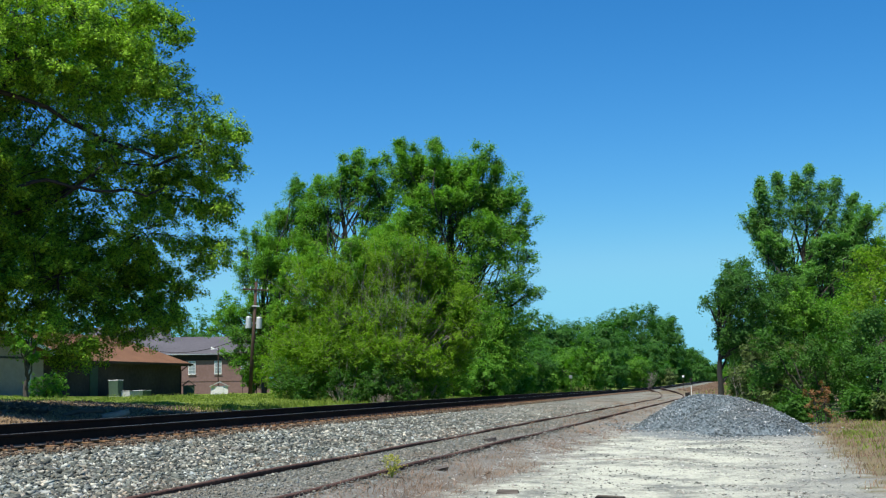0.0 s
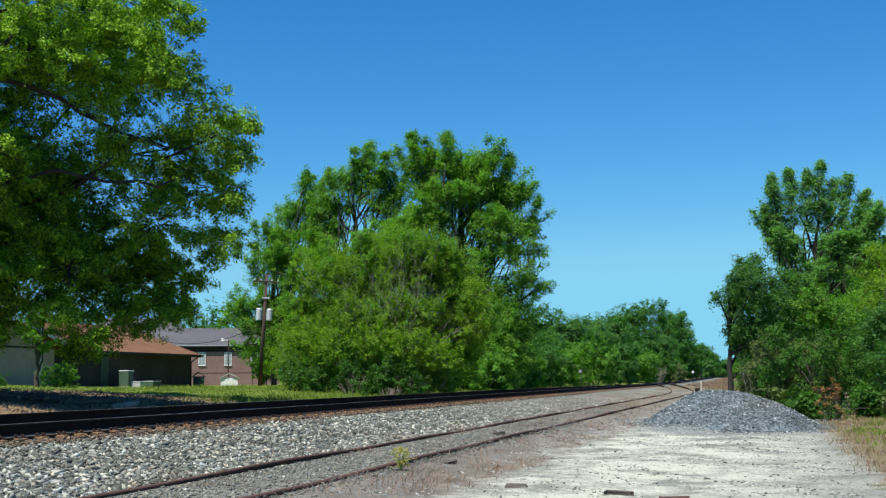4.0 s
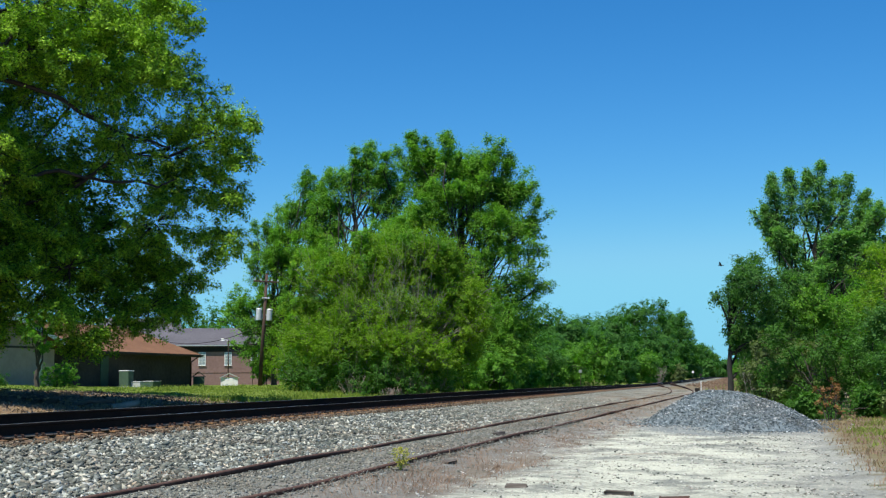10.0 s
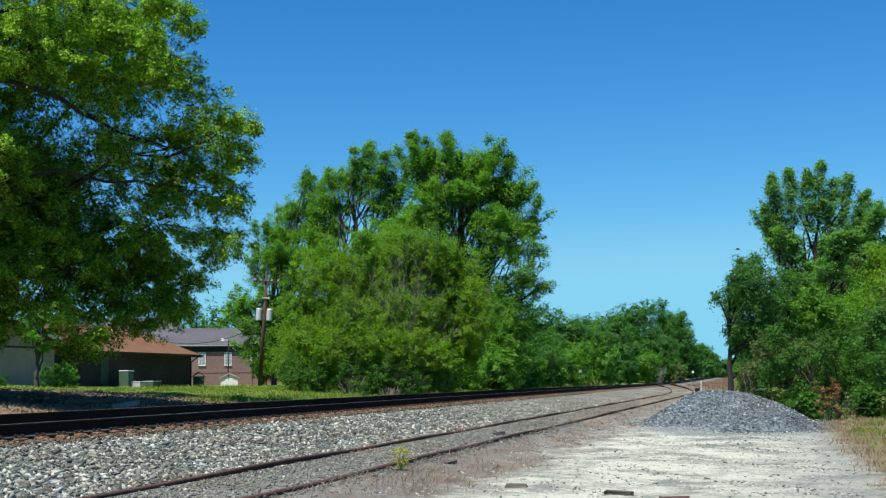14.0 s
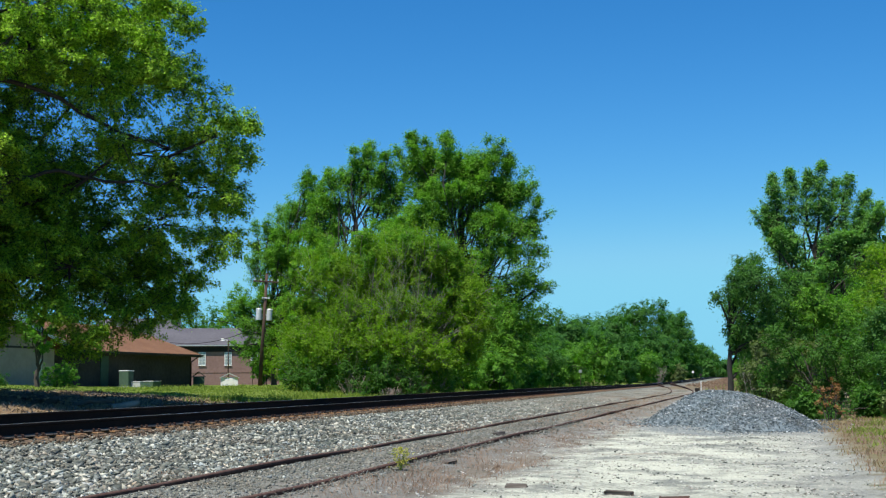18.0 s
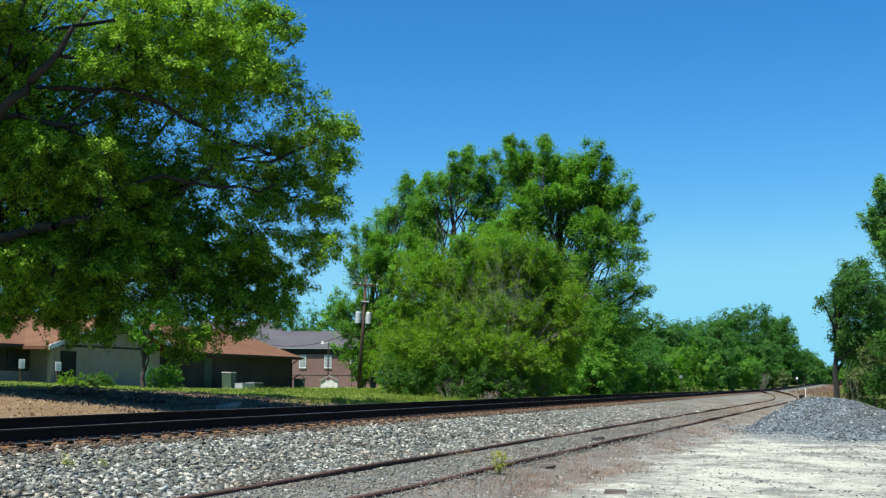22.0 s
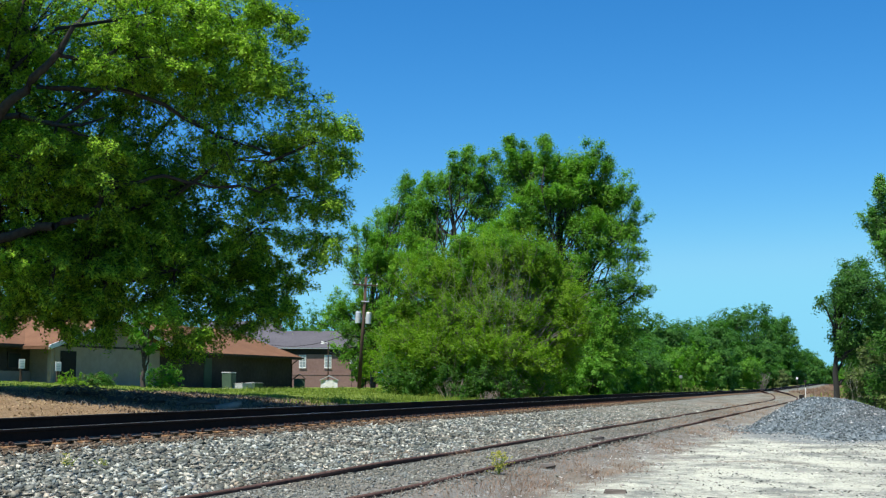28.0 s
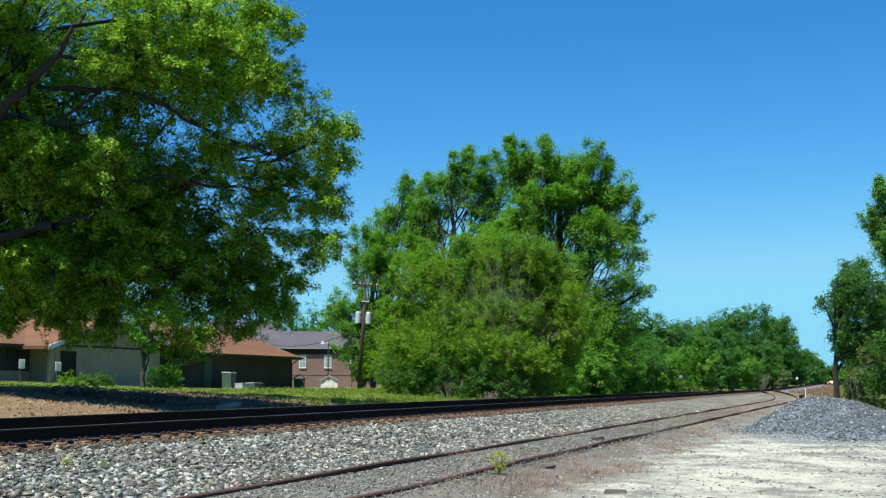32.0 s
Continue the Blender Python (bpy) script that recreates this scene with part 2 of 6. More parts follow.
def ground_mat():
    """White rolled gravel yard, grey ballast, brown mulch bank, lawn and dry verge, by place, with ragged borders."""
    m, nt, bs = nodes_of("ground")
    co = nt.nodes.new("ShaderNodeTexCoord")
    sp = nt.nodes.new("ShaderNodeSeparateXYZ")
    nt.links.new(co.outputs["Object"], sp.inputs[0])
    X, Y = sp.outputs[0], sp.outputs[1]
    big = noise_tex(nt, 0.35, 5, 0.65)
    mid = noise_tex(nt, 2.2, 5, 0.65)
    fine = noise_tex(nt, 26, 5, 0.75)
    cell = noise_tex(nt, 17, kind="voronoi")
    streak = noise_tex(nt, 0.8, 9, 0.72)
    wob = mth(nt, "MULTIPLY_ADD", mid.outputs[0], 2.4, -1.2)
    wide = mth(nt, "MULTIPLY_ADD", big.outputs[0], 5.0, -2.5)

    def past(value, at, width, wobble):
        """1 where value is above at, with a ragged edge."""
        return mth(nt, "DIVIDE", mth(nt, "SUBTRACT", mth(nt, "ADD", value, wobble), at), width, clamp=True)

    stone = ramp(nt, cell.outputs["Color"], [(0.0, (0.07, 0.077, 0.066)), (0.55, (0.17, 0.178, 0.150)), (1.0, (0.38, 0.38, 0.32))])
    chalk = ramp(nt, fine.outputs[0], [(0.30, (0.30, 0.29, 0.25)), (0.46, (0.69, 0.67, 0.58)), (0.75, (0.88, 0.86, 0.765))])
    greyg = ramp(nt, fine.outputs[0], [(0.25, (0.12, 0.125, 0.115)), (0.5, (0.27, 0.275, 0.255)), (0.75, (0.42, 0.42, 0.39))])
    yard = mixc(nt, 1.0, mixc(nt, ramp(nt, streak.outputs[0], [(0.39, (0, 0, 0)), (0.55, (1, 1, 1))]), greyg, chalk), (0.90, 0.94, 0.89), "MULTIPLY")
    grit = noise_tex(nt, 7.0, 8, 0.8)
    yard = mixc(nt, mth(nt, "MULTIPLY_ADD", grit.outputs[0], 5.5, -3.0, clamp=True), yard, greyg)
    rut = noise_tex(nt, 0.5, 6, 0.6, (0.35, 1.6, 1))
    yard = mixc(nt, mth(nt, "MULTIPLY_ADD", rut.outputs[0], 9.0, -5.6, clamp=True), yard, (0.26, 0.20, 0.145))
    near_heap = mth(nt, "ADD", mth(nt, "POWER", mth(nt, "DIVIDE", mth(nt, "ADD", X, 0.6), 2.7), 2.0), mth(nt, "POWER", mth(nt, "DIVIDE", mth(nt, "SUBTRACT", Y, 31.5), 5.6), 2.0))
    dust = mth(nt, "DIVIDE", mth(nt, "SUBTRACT", mth(nt, "MULTIPLY_ADD", mid.outputs[0], 0.6, 0.95), near_heap), 0.45, clamp=True)
    yard = mixc(nt, mth(nt, "MULTIPLY", dust, 0.8), yard, (0.22, 0.25, 0.255))
    yard = mixc(nt, mth(nt, "MULTIPLY", past(X, -0.3, 1.2, mth(nt, "MULTIPLY", wob, 0.8)), 0.65), yard, greyg)
    dirt = ramp(nt, fine.outputs[0], [(0.25, (0.10, 0.083, 0.064)), (0.55, (0.205, 0.175, 0.138)), (0.8, (0.33, 0.295, 0.245))])
    dirt = mixc(nt, mth(nt, "MULTIPLY_ADD", mid.outputs[0], 3.0, -1.1, clamp=True), greyg, dirt)
    mulch = ramp(nt, fine.outputs[0], [(0.35, (0.13, 0.085, 0.045)), (0.5, (0.26, 0.175, 0.10)), (0.68, (0.40, 0.29, 0.18))])
    lawn = ramp(nt, mid.outputs[0], [(0.3, (0.13, 0.195, 0.026)), (0.5, (0.185, 0.25, 0.036)), (0.75, (0.26, 0.30, 0.05))])
    lawn = mixc(nt, mth(nt, "MULTIPLY", fine.outputs[0], 0.5), lawn, (0.05, 0.09, 0.015))
    verge = ramp(nt, mid.outputs[0], [(0.3, (0.21, 0.145, 0.09)), (0.5, (0.235, 0.19, 0.11)), (0.72, (0.15, 0.16, 0.07))])
    col = mixc(nt, past(X, 1.1, 0.4, mth(nt, "MULTIPLY", wob, 0.6)), yard, verge)
    col = mixc(nt, past(mth(nt, "MULTIPLY", X, -1.0), 2.6, 0.9, mth(nt, "MULTIPLY", wob, 1.2)), col, dirt)
    col = mixc(nt, past(mth(nt, "MULTIPLY", X, -1.0), 4.7, 0.8, mth(nt, "MULTIPLY", wob, 0.5)), col, stone)
    col = mixc(nt, past(mth(nt, "MULTIPLY", X, -1.0), 13.6, 0.5, mth(nt, "MULTIPLY", wob, 0.4)), col, mulch)
    grassy = mth(nt, "MAXIMUM", past(mth(nt, "MULTIPLY", X, -1.0), 22.5, 1.5, wide),
                 mth(nt, "MULTIPLY", past(Y, 36.0, 3.0, wide), past(mth(nt, "MULTIPLY", X, -1.0), 14.2, 0.6, wob)))
    col = mixc(nt, grassy, col, lawn)
    worn = mth(nt, "MULTIPLY", mth(nt, "MULTIPLY_ADD", streak.outputs[0], 4.0, -1.7, clamp=True), past(Y, 26.0, 20.0, wide))
    worn = mth(nt, "MULTIPLY", worn, mth(nt, "MULTIPLY", past(mth(nt, "MULTIPLY", X, -1.0), 2.0, 2.0, wob), past(X, -9.6, 1.0, 0.0)))
    col = mixc(nt, worn, col, (0.30, 0.285, 0.24))
    long = noise_tex(nt, 1.3, 7, 0.68, (1, 0.16, 1))
    bed = mth(nt, "MULTIPLY", past(mth(nt, "MULTIPLY", X, -1.0), 2.6, 1.0, wob), past(X, -9.3, 0.8, mth(nt, "MULTIPLY", wob, 0.5)))
    col = mixc(nt, mth(nt, "MULTIPLY", bed, mth(nt, "MULTIPLY_ADD", long.outputs[0], 5.0, -2.3, clamp=True)), col, (0.235, 0.195, 0.15))
    col = mixc(nt, mth(nt, "MULTIPLY", bed, mth(nt, "MULTIPLY_ADD", long.outputs[0], -7.0, 2.6, clamp=True)), col, (0.38, 0.365, 0.31))
    blot = noise_tex(nt, 0.55, 10, 0.78, (1, 0.35, 1))
    col = mixc(nt, bed, col, ramp(nt, blot.outputs[0], [(0.32, (0.52, 0.47, 0.40)), (0.5, (1.0, 1.0, 1.0)), (0.66, (1.35, 1.35, 1.3))]), "MULTIPLY")
    col = mixc(nt, mth(nt, "MULTIPLY", past(Y, 82.0, 8.0, wide), past(X, -4.5, 1.5, wob)), col, verge)
    col = mixc(nt, mth(nt, "MULTIPLY", past(Y, 94.0, 10.0, wide), past(X, -8.6, 0.9, mth(nt, "MULTIPLY", wob, 0.6))), col, ramp(nt, mid.outputs[0], [(0.35, (0.15, 0.12, 0.085)), (0.5, (0.21, 0.165, 0.11)), (0.65, (0.17, 0.165, 0.07))]))
    col = mixc(nt, mth(nt, "MULTIPLY", past(Y, 330.0, 60.0, wide), past(X, -60.0, 5.0, wob)), col, (0.42, 0.29, 0.22))
    nt.links.new(mixc(nt, 1.0, col, (0.755, 0.765, 0.76), "MULTIPLY"), bs.inputs["Base Color"])
    bs.inputs["Roughness"].default_value = 0.95
    bs.inputs["Specular IOR Level"].default_value = 0.2
    bump(nt, bs, mth(nt, "ADD", fine.outputs[0], mth(nt, "MULTIPLY", cell.outputs["Distance"], 0.8)), 0.9, 0.03)
    return m


M_GROUND = ground_mat()


# ---- mesh helpers ----
def smooth01(t):
    t = np.clip(t, 0, 1)
    return t * t * (3 - 2 * t)


def mesh_from(name, verts, faces, mat, parent=None, m=None, label="", shade=False):
    """One mesh object from arrays of corners and faces."""
    me = bpy.data.meshes.new(name)
    if isinstance(faces, np.ndarray):
        k = faces.shape[1]
        me.vertices.add(len(verts))
        me.vertices.foreach_set("co", np.asarray(verts, dtype=np.float32).ravel())
        me.loops.add(faces.size)
        me.loops.foreach_set("vertex_index", faces.astype(np.int32).ravel())
        me.polygons.add(len(faces))
        me.polygons.foreach_set("loop_start", np.arange(0, faces.size, k, dtype=np.int32))
        me.update(calc_edges=True)
    else:
        me.from_pydata([tuple(v) for v in verts], [], faces)
    for one in (mat if isinstance(mat, (list, tuple)) else [mat]):
        me.materials.append(one)
    if shade:
        me.polygons.foreach_set("use_smooth", np.ones(len(me.polygons), dtype=bool))
    ob = new(name, me)
    if parent is not None:
        ob.parent = parent
    if m is not None:
        ob.matrix_basis = m
    if label:
        ob["label"] = label
    return ob


def part(name, bm, material, parent, label="", m=None, shade=False):
    """Links a bmesh as one mesh object under a thing or a part."""
    me = bpy.data.meshes.new(name)
    bm.normal_update()
    bm.to_mesh(me)
    bm.free()
    me.materials.append(material)
    if shade:
        me.polygons.foreach_set("use_smooth", np.ones(len(me.polygons), dtype=bool))
    ob = new(name, me)
    ob.parent = parent
    if m is not None:
        ob.matrix_basis = m
    if label:
        ob["label"] = label
    return ob


def share(name, ob, parent, m):
    """Another piece on the same mesh."""
    o = new(name, ob.data)
    o.parent = parent
    o.matrix_basis = m
    return o


def box(x0, x1, y0, y1, z0, z1, bev=0.0, bm=None):
    bm = bm or bmesh.new()
    g = bmesh.ops.create_cube(bm, size=1, matrix=Matrix.Translation(((x0 + x1) / 2, (y0 + y1) / 2, (z0 + z1) / 2)) @ Matrix.Diagonal((x1 - x0, y1 - y0, z1 - z0, 1)))
    if bev:
        es = list({e for v in g["verts"] for e in v.link_edges})
        bmesh.ops.bevel(bm, geom=es, offset=bev, segments=1, affect="EDGES")
    return bm


def rod(r0, r1, z0, z1, seg=12, m=None, bm=None):
    bm = bm or bmesh.new()
    bmesh.ops.create_cone(bm, cap_ends=True, segments=seg, radius1=r0, radius2=r1, depth=z1 - z0, matrix=(m or Matrix()) @ Matrix.Translation((0, 0, (z0 + z1) / 2)))
    return bm


def prism(points, length, axis="y", bm=None, start=0.0):
    """An outline in the plane across the axis, drawn out along it."""
    bm = bm or bmesh.new()
    put = (lambda a, b, c: (a, c, b)) if axis == "y" else (lambda a, b, c: (c, a, b))
    f = [bm.verts.new(put(a, b, start)) for a, b in points]
    g = [bm.verts.new(put(a, b, start + length)) for a, b in points]
    n = len(points)
    bm.faces.new(f)
    bm.faces.new(g[::-1])
    for i in range(n):
        bm.faces.new((f[i], g[i], g[(i + 1) % n], f[(i + 1) % n]))
    bmesh.ops.recalc_face_normals(bm, faces=bm.faces)
    return bm


def empty(name, x, y, z, rz=0):
    e = new(name)
    e.matrix_basis = pose(x, y, z, 0, 0, rz)
    e.empty_display_size = 0.2
    return e


def tubes(paths, seg=7):
    """Tapered round limbs: each path is a list of (point, radius)."""
    vs, fs, n = [], [], 0
    for path in paths:
        pts = [Vector(p) for p, _ in path]
        for i, (p, r) in enumerate(path):
            d = (pts[min(i + 1, len(pts) - 1)] - pts[max(i - 1, 0)]).normalized()
            a = d.orthogonal().normalized()
            b = d.cross(a)
            for k in range(seg):
                t = 2 * math.pi * k / seg
                vs.append(pts[i] + (a * math.cos(t) + b * math.sin(t)) * r)
        for i in range(len(path) - 1):
            for k in range(seg):
                k2 = (k + 1) % seg
                fs.append((n + i * seg + k, n + i * seg + k2, n + (i + 1) * seg + k2, n + (i + 1) * seg + k))
        n += len(path) * seg
    return vs, fs


def limb(a, b, r0, r1, bend, steps, rg, crook=0.025):
    """A crooked limb from a to b."""
    a, b = np.array(a, float), np.array(b, float)
    out = []
    off = np.zeros(3)
    for i in range(steps + 1):
        t = i / steps
        p = a + (b - a) * t
        p[2] += bend * math.sin(math.pi * t)
        if 0 < i < steps:
            off = off * 0.6 + rg.normal(0, 1, 3) * np.linalg.norm(b - a) * crook
            p = p + off
        out.append((tuple(p), r0 + (r1 - r0) * t ** 0.8))
    return out


def leaves(centres, per, spread, size, rg, flat=0.5, out=None, deep=0.6, bulge=0.6):
    """Leaf sprays: pointed blades in flat tufts round the clump centres, facing outward from tuft and bough."""
    n = len(centres) * per
    d = rg.normal(0, 1, (n, 3))
    d /= np.linalg.norm(d, axis=1)[:, None]
    rad = np.repeat(np.broadcast_to(spread, (len(centres),)), per)[:, None] * (0.2 + 1.2 * rg.random((n, 1)) ** 0.8)
    c = np.repeat(centres, per, axis=0) + d * rad * np.array([1.0, 1.0, deep])
    face = rg.normal(0, 0.4, (len(centres), 3)) + np.array([0, 0, 0.75])
    if out is not None:
        face += out * bulge
    nrm = d * 0.25 + rg.normal(0, flat * 0.75, (n, 3)) + np.repeat(face, per, axis=0)
    nrm /= np.linalg.norm(nrm, axis=1)[:, None]
    a = np.cross(nrm, rg.normal(0, 1, (n, 3)))
    a /= np.linalg.norm(a, axis=1)[:, None] + 1e-9
    b = np.cross(nrm, a)
    s = size * rg.uniform(0.6, 1.35, (n, 1))
    v = np.empty((n, 3, 3))
    v[:, 0] = c - a * s * 0.45 + b * s * 0.30
    v[:, 1] = c - a * s * 0.40 - b * s * 0.30 + nrm * s * 0.06
    v[:, 2] = c + a * s * 0.60 - nrm * s * 0.06
    return v.reshape(-1, 3), np.arange(n * 3).reshape(n, 3)


def sprigs_of(form, n, rg, rise, ragged=1.0):
    """Feet and tips of leafy sprigs. A lobe (x, y, z, radius, squash) sends them out all round; an upright plume (x, y, z of its tip, length, radius) sends them up and out along its stem."""
    if len(form) == 5 and form[4] < 0:
        x, y, length, r = form[0], form[1], form[3], -form[4]
        z = form[2] - 0.32 * r
        t = rg.random(n) ** 0.85
        wide = r * (1 - t ** 2.2) ** 0.75 * np.clip(0.6 + 1.6 * t, 0, 1)
        turn = rg.uniform(0, 2 * math.pi, n)
        lump = rg.uniform(0.5, 1.2, n) * (1 + 0.3 * np.sin(2 * turn + 7 * t + x) + 0.15 * np.sin(5 * turn - 12 * t))
        back = 1 - 0.35 * (1 - t)
        stem = np.c_[x * back, y * back, z - length * (1 - t)]
        tip = stem + np.c_[np.cos(turn) * wide * lump, np.sin(turn) * wide * lump, (0.45 + rise) * wide * rg.uniform(0.5, 1.2, n) + (0.05 + 0.07 * rg.random(n) ** 2) * length * t]
        return stem - np.c_[np.zeros((n, 2)), 0.2 * wide], tip
    x, y, z, r, squash = form
    d = rg.normal(0, 1, (n, 3))
    d /= np.linalg.norm(d, axis=1)[:, None]
    k = x * 1.7 + y * 2.3 + z
    lump = 1 + 0.24 * np.sin(d[:, 0] * 5 + k) * np.sin(d[:, 1] * 6 + 2 * k) + 0.14 * np.sin(d[:, 2] * 9 + k)
    reach = (r * (1 + (lump - 1) * ragged) * rg.uniform(1 - 0.3 * ragged, 1 + 0.18 * ragged, n))[:, None]
    mid = np.array([x, y, z])
    foot = mid + d * reach * 0.2 - np.array([0, 0, 0.35 * rise * r])
    tip = mid + d * reach * np.array([1, 1, squash]) + np.c_[np.zeros((n, 2)), rise * r * rg.uniform(0.0, 0.5, n)]
    return foot, tip


def dressed(foot, tip, tufts, width, rg, droop=0.0):
    """Leaves in tight tufts along sprigs, fuller towards the tips."""
    n = len(foot)
    t = 0.25 + 0.78 * rg.random((n, tufts)) ** 0.6
    c = foot[:, None] + (tip - foot)[:, None] * t[:, :, None]
    c = c + rg.normal(0, 1, c.shape) * (width * (1.25 - 0.75 * t))[:, :, None] * 0.7
    c[:, :, 2] -= droop * t ** 2 * np.linalg.norm(tip - foot, axis=1)[:, None]
    out = (tip - foot) / (np.linalg.norm(tip - foot, axis=1)[:, None] + 1e-6)
    return c.reshape(-1, 3), np.repeat(out, tufts, axis=0)


def tree(name, x, y, z, height, radius, seed, mat, n=900, per=9, size=0.3, spread=0.35, low=0.25, lobes=9, label="", cat="tree", lean=(0, 0), trunk_r=None, shape=0.85, stems=1, bark=None, group=""):
    """A broadleaf tree: trunk, forking limbs and a lobed crown. low: where the crown starts, of the height."""
    rg = np.random.default_rng(seed)
    top = empty(name, x, y, z)
    z0, z1 = height * low, height
    cz, hz = (z0 + z1) / 2, (z1 - z0) / 2
    lob = []
    for i in range(lobes):
        u = (i + 0.5) / lobes
        zz = z0 + (z1 - z0) * (0.12 + 0.80 * u)
        prof = math.sqrt(max(0.05, 1 - ((zz - cz) / hz) ** 2)) ** shape
        ang = i * 2.4 + rg.uniform(-0.5, 0.5)
        lr = radius * rg.uniform(0.36, 0.52) * (0.75 + 0.35 * prof)
        off = max(0.0, radius * prof - lr * 0.85)
        lob.append((math.cos(ang) * off + lean[0] * u, math.sin(ang) * off + lean[1] * u, min(zz, z1 - lr * 0.8), lr, rg.uniform(0.8, 1.15)))
    tr = trunk_r or 0.018 * height + 0.03
    paths = []
    for s in range(stems):
        bx, by = (0, 0) if stems == 1 else (rg.uniform(-0.3, 0.3) * radius, rg.uniform(-0.3, 0.3) * radius)
        paths.append(limb((bx, by, -0.15), (bx * 1.6 + lean[0] * 0.7, by * 1.6 + lean[1] * 0.7, z0 + (z1 - z0) * 0.62), tr / math.sqrt(stems), tr * 0.25, 0, 9, rg))
    for i, (lx, ly, lz, lr, _) in enumerate(lob):
        base = paths[i % stems]
        j = min(len(base) - 2, max(2, int(len(base) * (0.30 + 0.5 * i / lobes))))
        p, r = base[j]
        paths.append(limb(p, (lx, ly, max(lz, p[2] + 0.2)), min(r * 0.7, 0.04 + lr * 0.035), min(0.02, tr * 0.2), lr * 0.15, 6, rg))
        for _k in range(3):
            d = rg.normal(0, 1, 3)
            d /= np.linalg.norm(d)
            paths.append(limb((lx, ly, lz), (lx + d[0] * lr * 0.8, ly + d[1] * lr * 0.8, lz + d[2] * lr * 0.7), min(0.03, tr * 0.35), min(0.01, tr * 0.12), 0, 3, rg))
    v, f = tubes(paths, 7 if y < 60 else 4)
    mesh_from("trunk", v, f, bark or M_BARK, top, shade=True)
    total, weight = n * per / 36, sum(l[3] ** 2 for l in lob)
    pairs = [sprigs_of(l, max(4, int(total * l[3] ** 2 / weight)), rg, 0.2, 1.0 if y < 90 else 0.45) for l in lob]
    c, out = dressed(np.concatenate([p[0] for p in pairs]), np.concatenate([p[1] for p in pairs]), 6, spread * 0.5, rg)
    v, f = leaves(c, 6, spread * 0.5 * rg.uniform(0.7, 1.3, len(c)), size, rg, 0.5 if y < 70 else 0.3, out, 0.85, 0.6 if y < 70 else 1.6)
    mesh_from("crown", v, f, mat, top)
    return tagged(top, label, cat, group)


def stones(name, pos, sizes, mat, rg, parent=None, label="", flat=0.75):
    """Angular broken stones of several casts, turned at random, in one mesh."""
    bv = np.array([(0.56, 0, 0), (-0.56, 0, 0), (0, 0.56, 0), (0, -0.56, 0), (0, 0, 0.52), (0, 0, -0.52)])
    bf = np.array([(0, 2, 4), (2, 1, 4), (1, 3, 4), (3, 0, 4), (2, 0, 5), (1, 2, 5), (3, 1, 5), (0, 3, 5)])
    casts = np.array([bv * rg.uniform(0.6, 1.3, (6, 3)) + rg.normal(0, 0.20, (6, 3)) for _ in range(60)])
    n = len(pos)
    q = rg.normal(0, 1, (n, 4))
    q /= np.linalg.norm(q, axis=1)[:, None]
    w, x, y, z = q.T
    R = np.stack([1 - 2 * (y * y + z * z), 2 * (x * y - z * w), 2 * (x * z + y * w), 2 * (x * y + z * w), 1 - 2 * (x * x + z * z), 2 * (y * z - x * w), 2 * (x * z - y * w), 2 * (y * z + x * w), 1 - 2 * (x * x + y * y)], 1).reshape(n, 3, 3)
    b = casts[rg.integers(0, 60, n)] * rg.uniform(0.5, 1.55, (n, 1, 3))
    v = np.einsum("nij,nkj->nki", R, b) * sizes[:, None, None]
    v[:, :, 2] *= flat
    v = v + pos[:, None, :]
    f = bf[None] + (np.arange(n) * len(bv))[:, None, None]
    ob = mesh_from(name, v.reshape(-1, 3), f.reshape(-1, 3), mat, parent)
    return tagged(ob, label, "stones", kind="stuff")


def blades(name, pts, height, width, mat, rg, label, lean=0.35, cat="grass"):
    """Blades of grass: tapered strips of two bent pieces, one object."""
    n = len(pts)
    h = height * rg.uniform(0.45, 1.25, (n, 1))
    a = rg.uniform(0, 2 * math.pi, n)
    side = np.c_[np.cos(a), np.sin(a), np.zeros(n)] * width
    bend = rg.normal(0, lean, (n, 2))
    mid = pts + np.c_[bend * h * 0.35, h * 0.55]
    tip = pts + np.c_[bend * h, h]
    v = np.stack([pts - side, pts + side, mid + side * 0.7, mid - side * 0.7, tip + side * 0.15, tip - side * 0.15], 1).reshape(-1, 3)
    i = np.arange(n)[:, None] * 6
    f = np.concatenate([i + [0, 1, 2, 3], i + [3, 2, 4, 5]], 0)
    return tagged(mesh_from(name, v, f, mat), label, cat, kind="stuff")


# ---- the lie of the land: y runs along the railway, x to its right ----
def grade(y):
    """Long swell of the line: level, then a rise to 300 m, then down again."""
    return 0.68 * smooth01((np.asarray(y, float) - 130) / 180) - 3.6 * smooth01((np.asarray(y, float) - 320) / 450)


def main_x(y):
    y = np.asarray(y, float)
    return -11.03 - 2.1e-4 * np.clip(y - 476, 0, 400) ** 2


def siding_x(y):
    return -5.2 + (main_x(y) + 5.2) * smooth01((np.asarray(y, float) - 78) / 72)


def siding_lift(y):
    return 0.43 * smooth01((np.asarray(y, float) - 74) / 60)


PROFILE_X = [-400, -100, -30, -23, -20, -17.5, -15.6, -14.4, -12.9, -12.55, -9.75, -9.1, -7.2, -6.6, -4.2, -3.3, 1.0, 2.0, 4.0, 9.0, 40, 400]
PROFILE_Z = [0.85, 0.85, 0.85, 0.84, 0.78, 0.62, 0.42, 0.34, 0.45, 0.48, 0.362, 0.325, 0.165, 0.145, 0.135, 0.03, 0.0, 0.06, 0.14, 0.22, 0.5, 0.8]


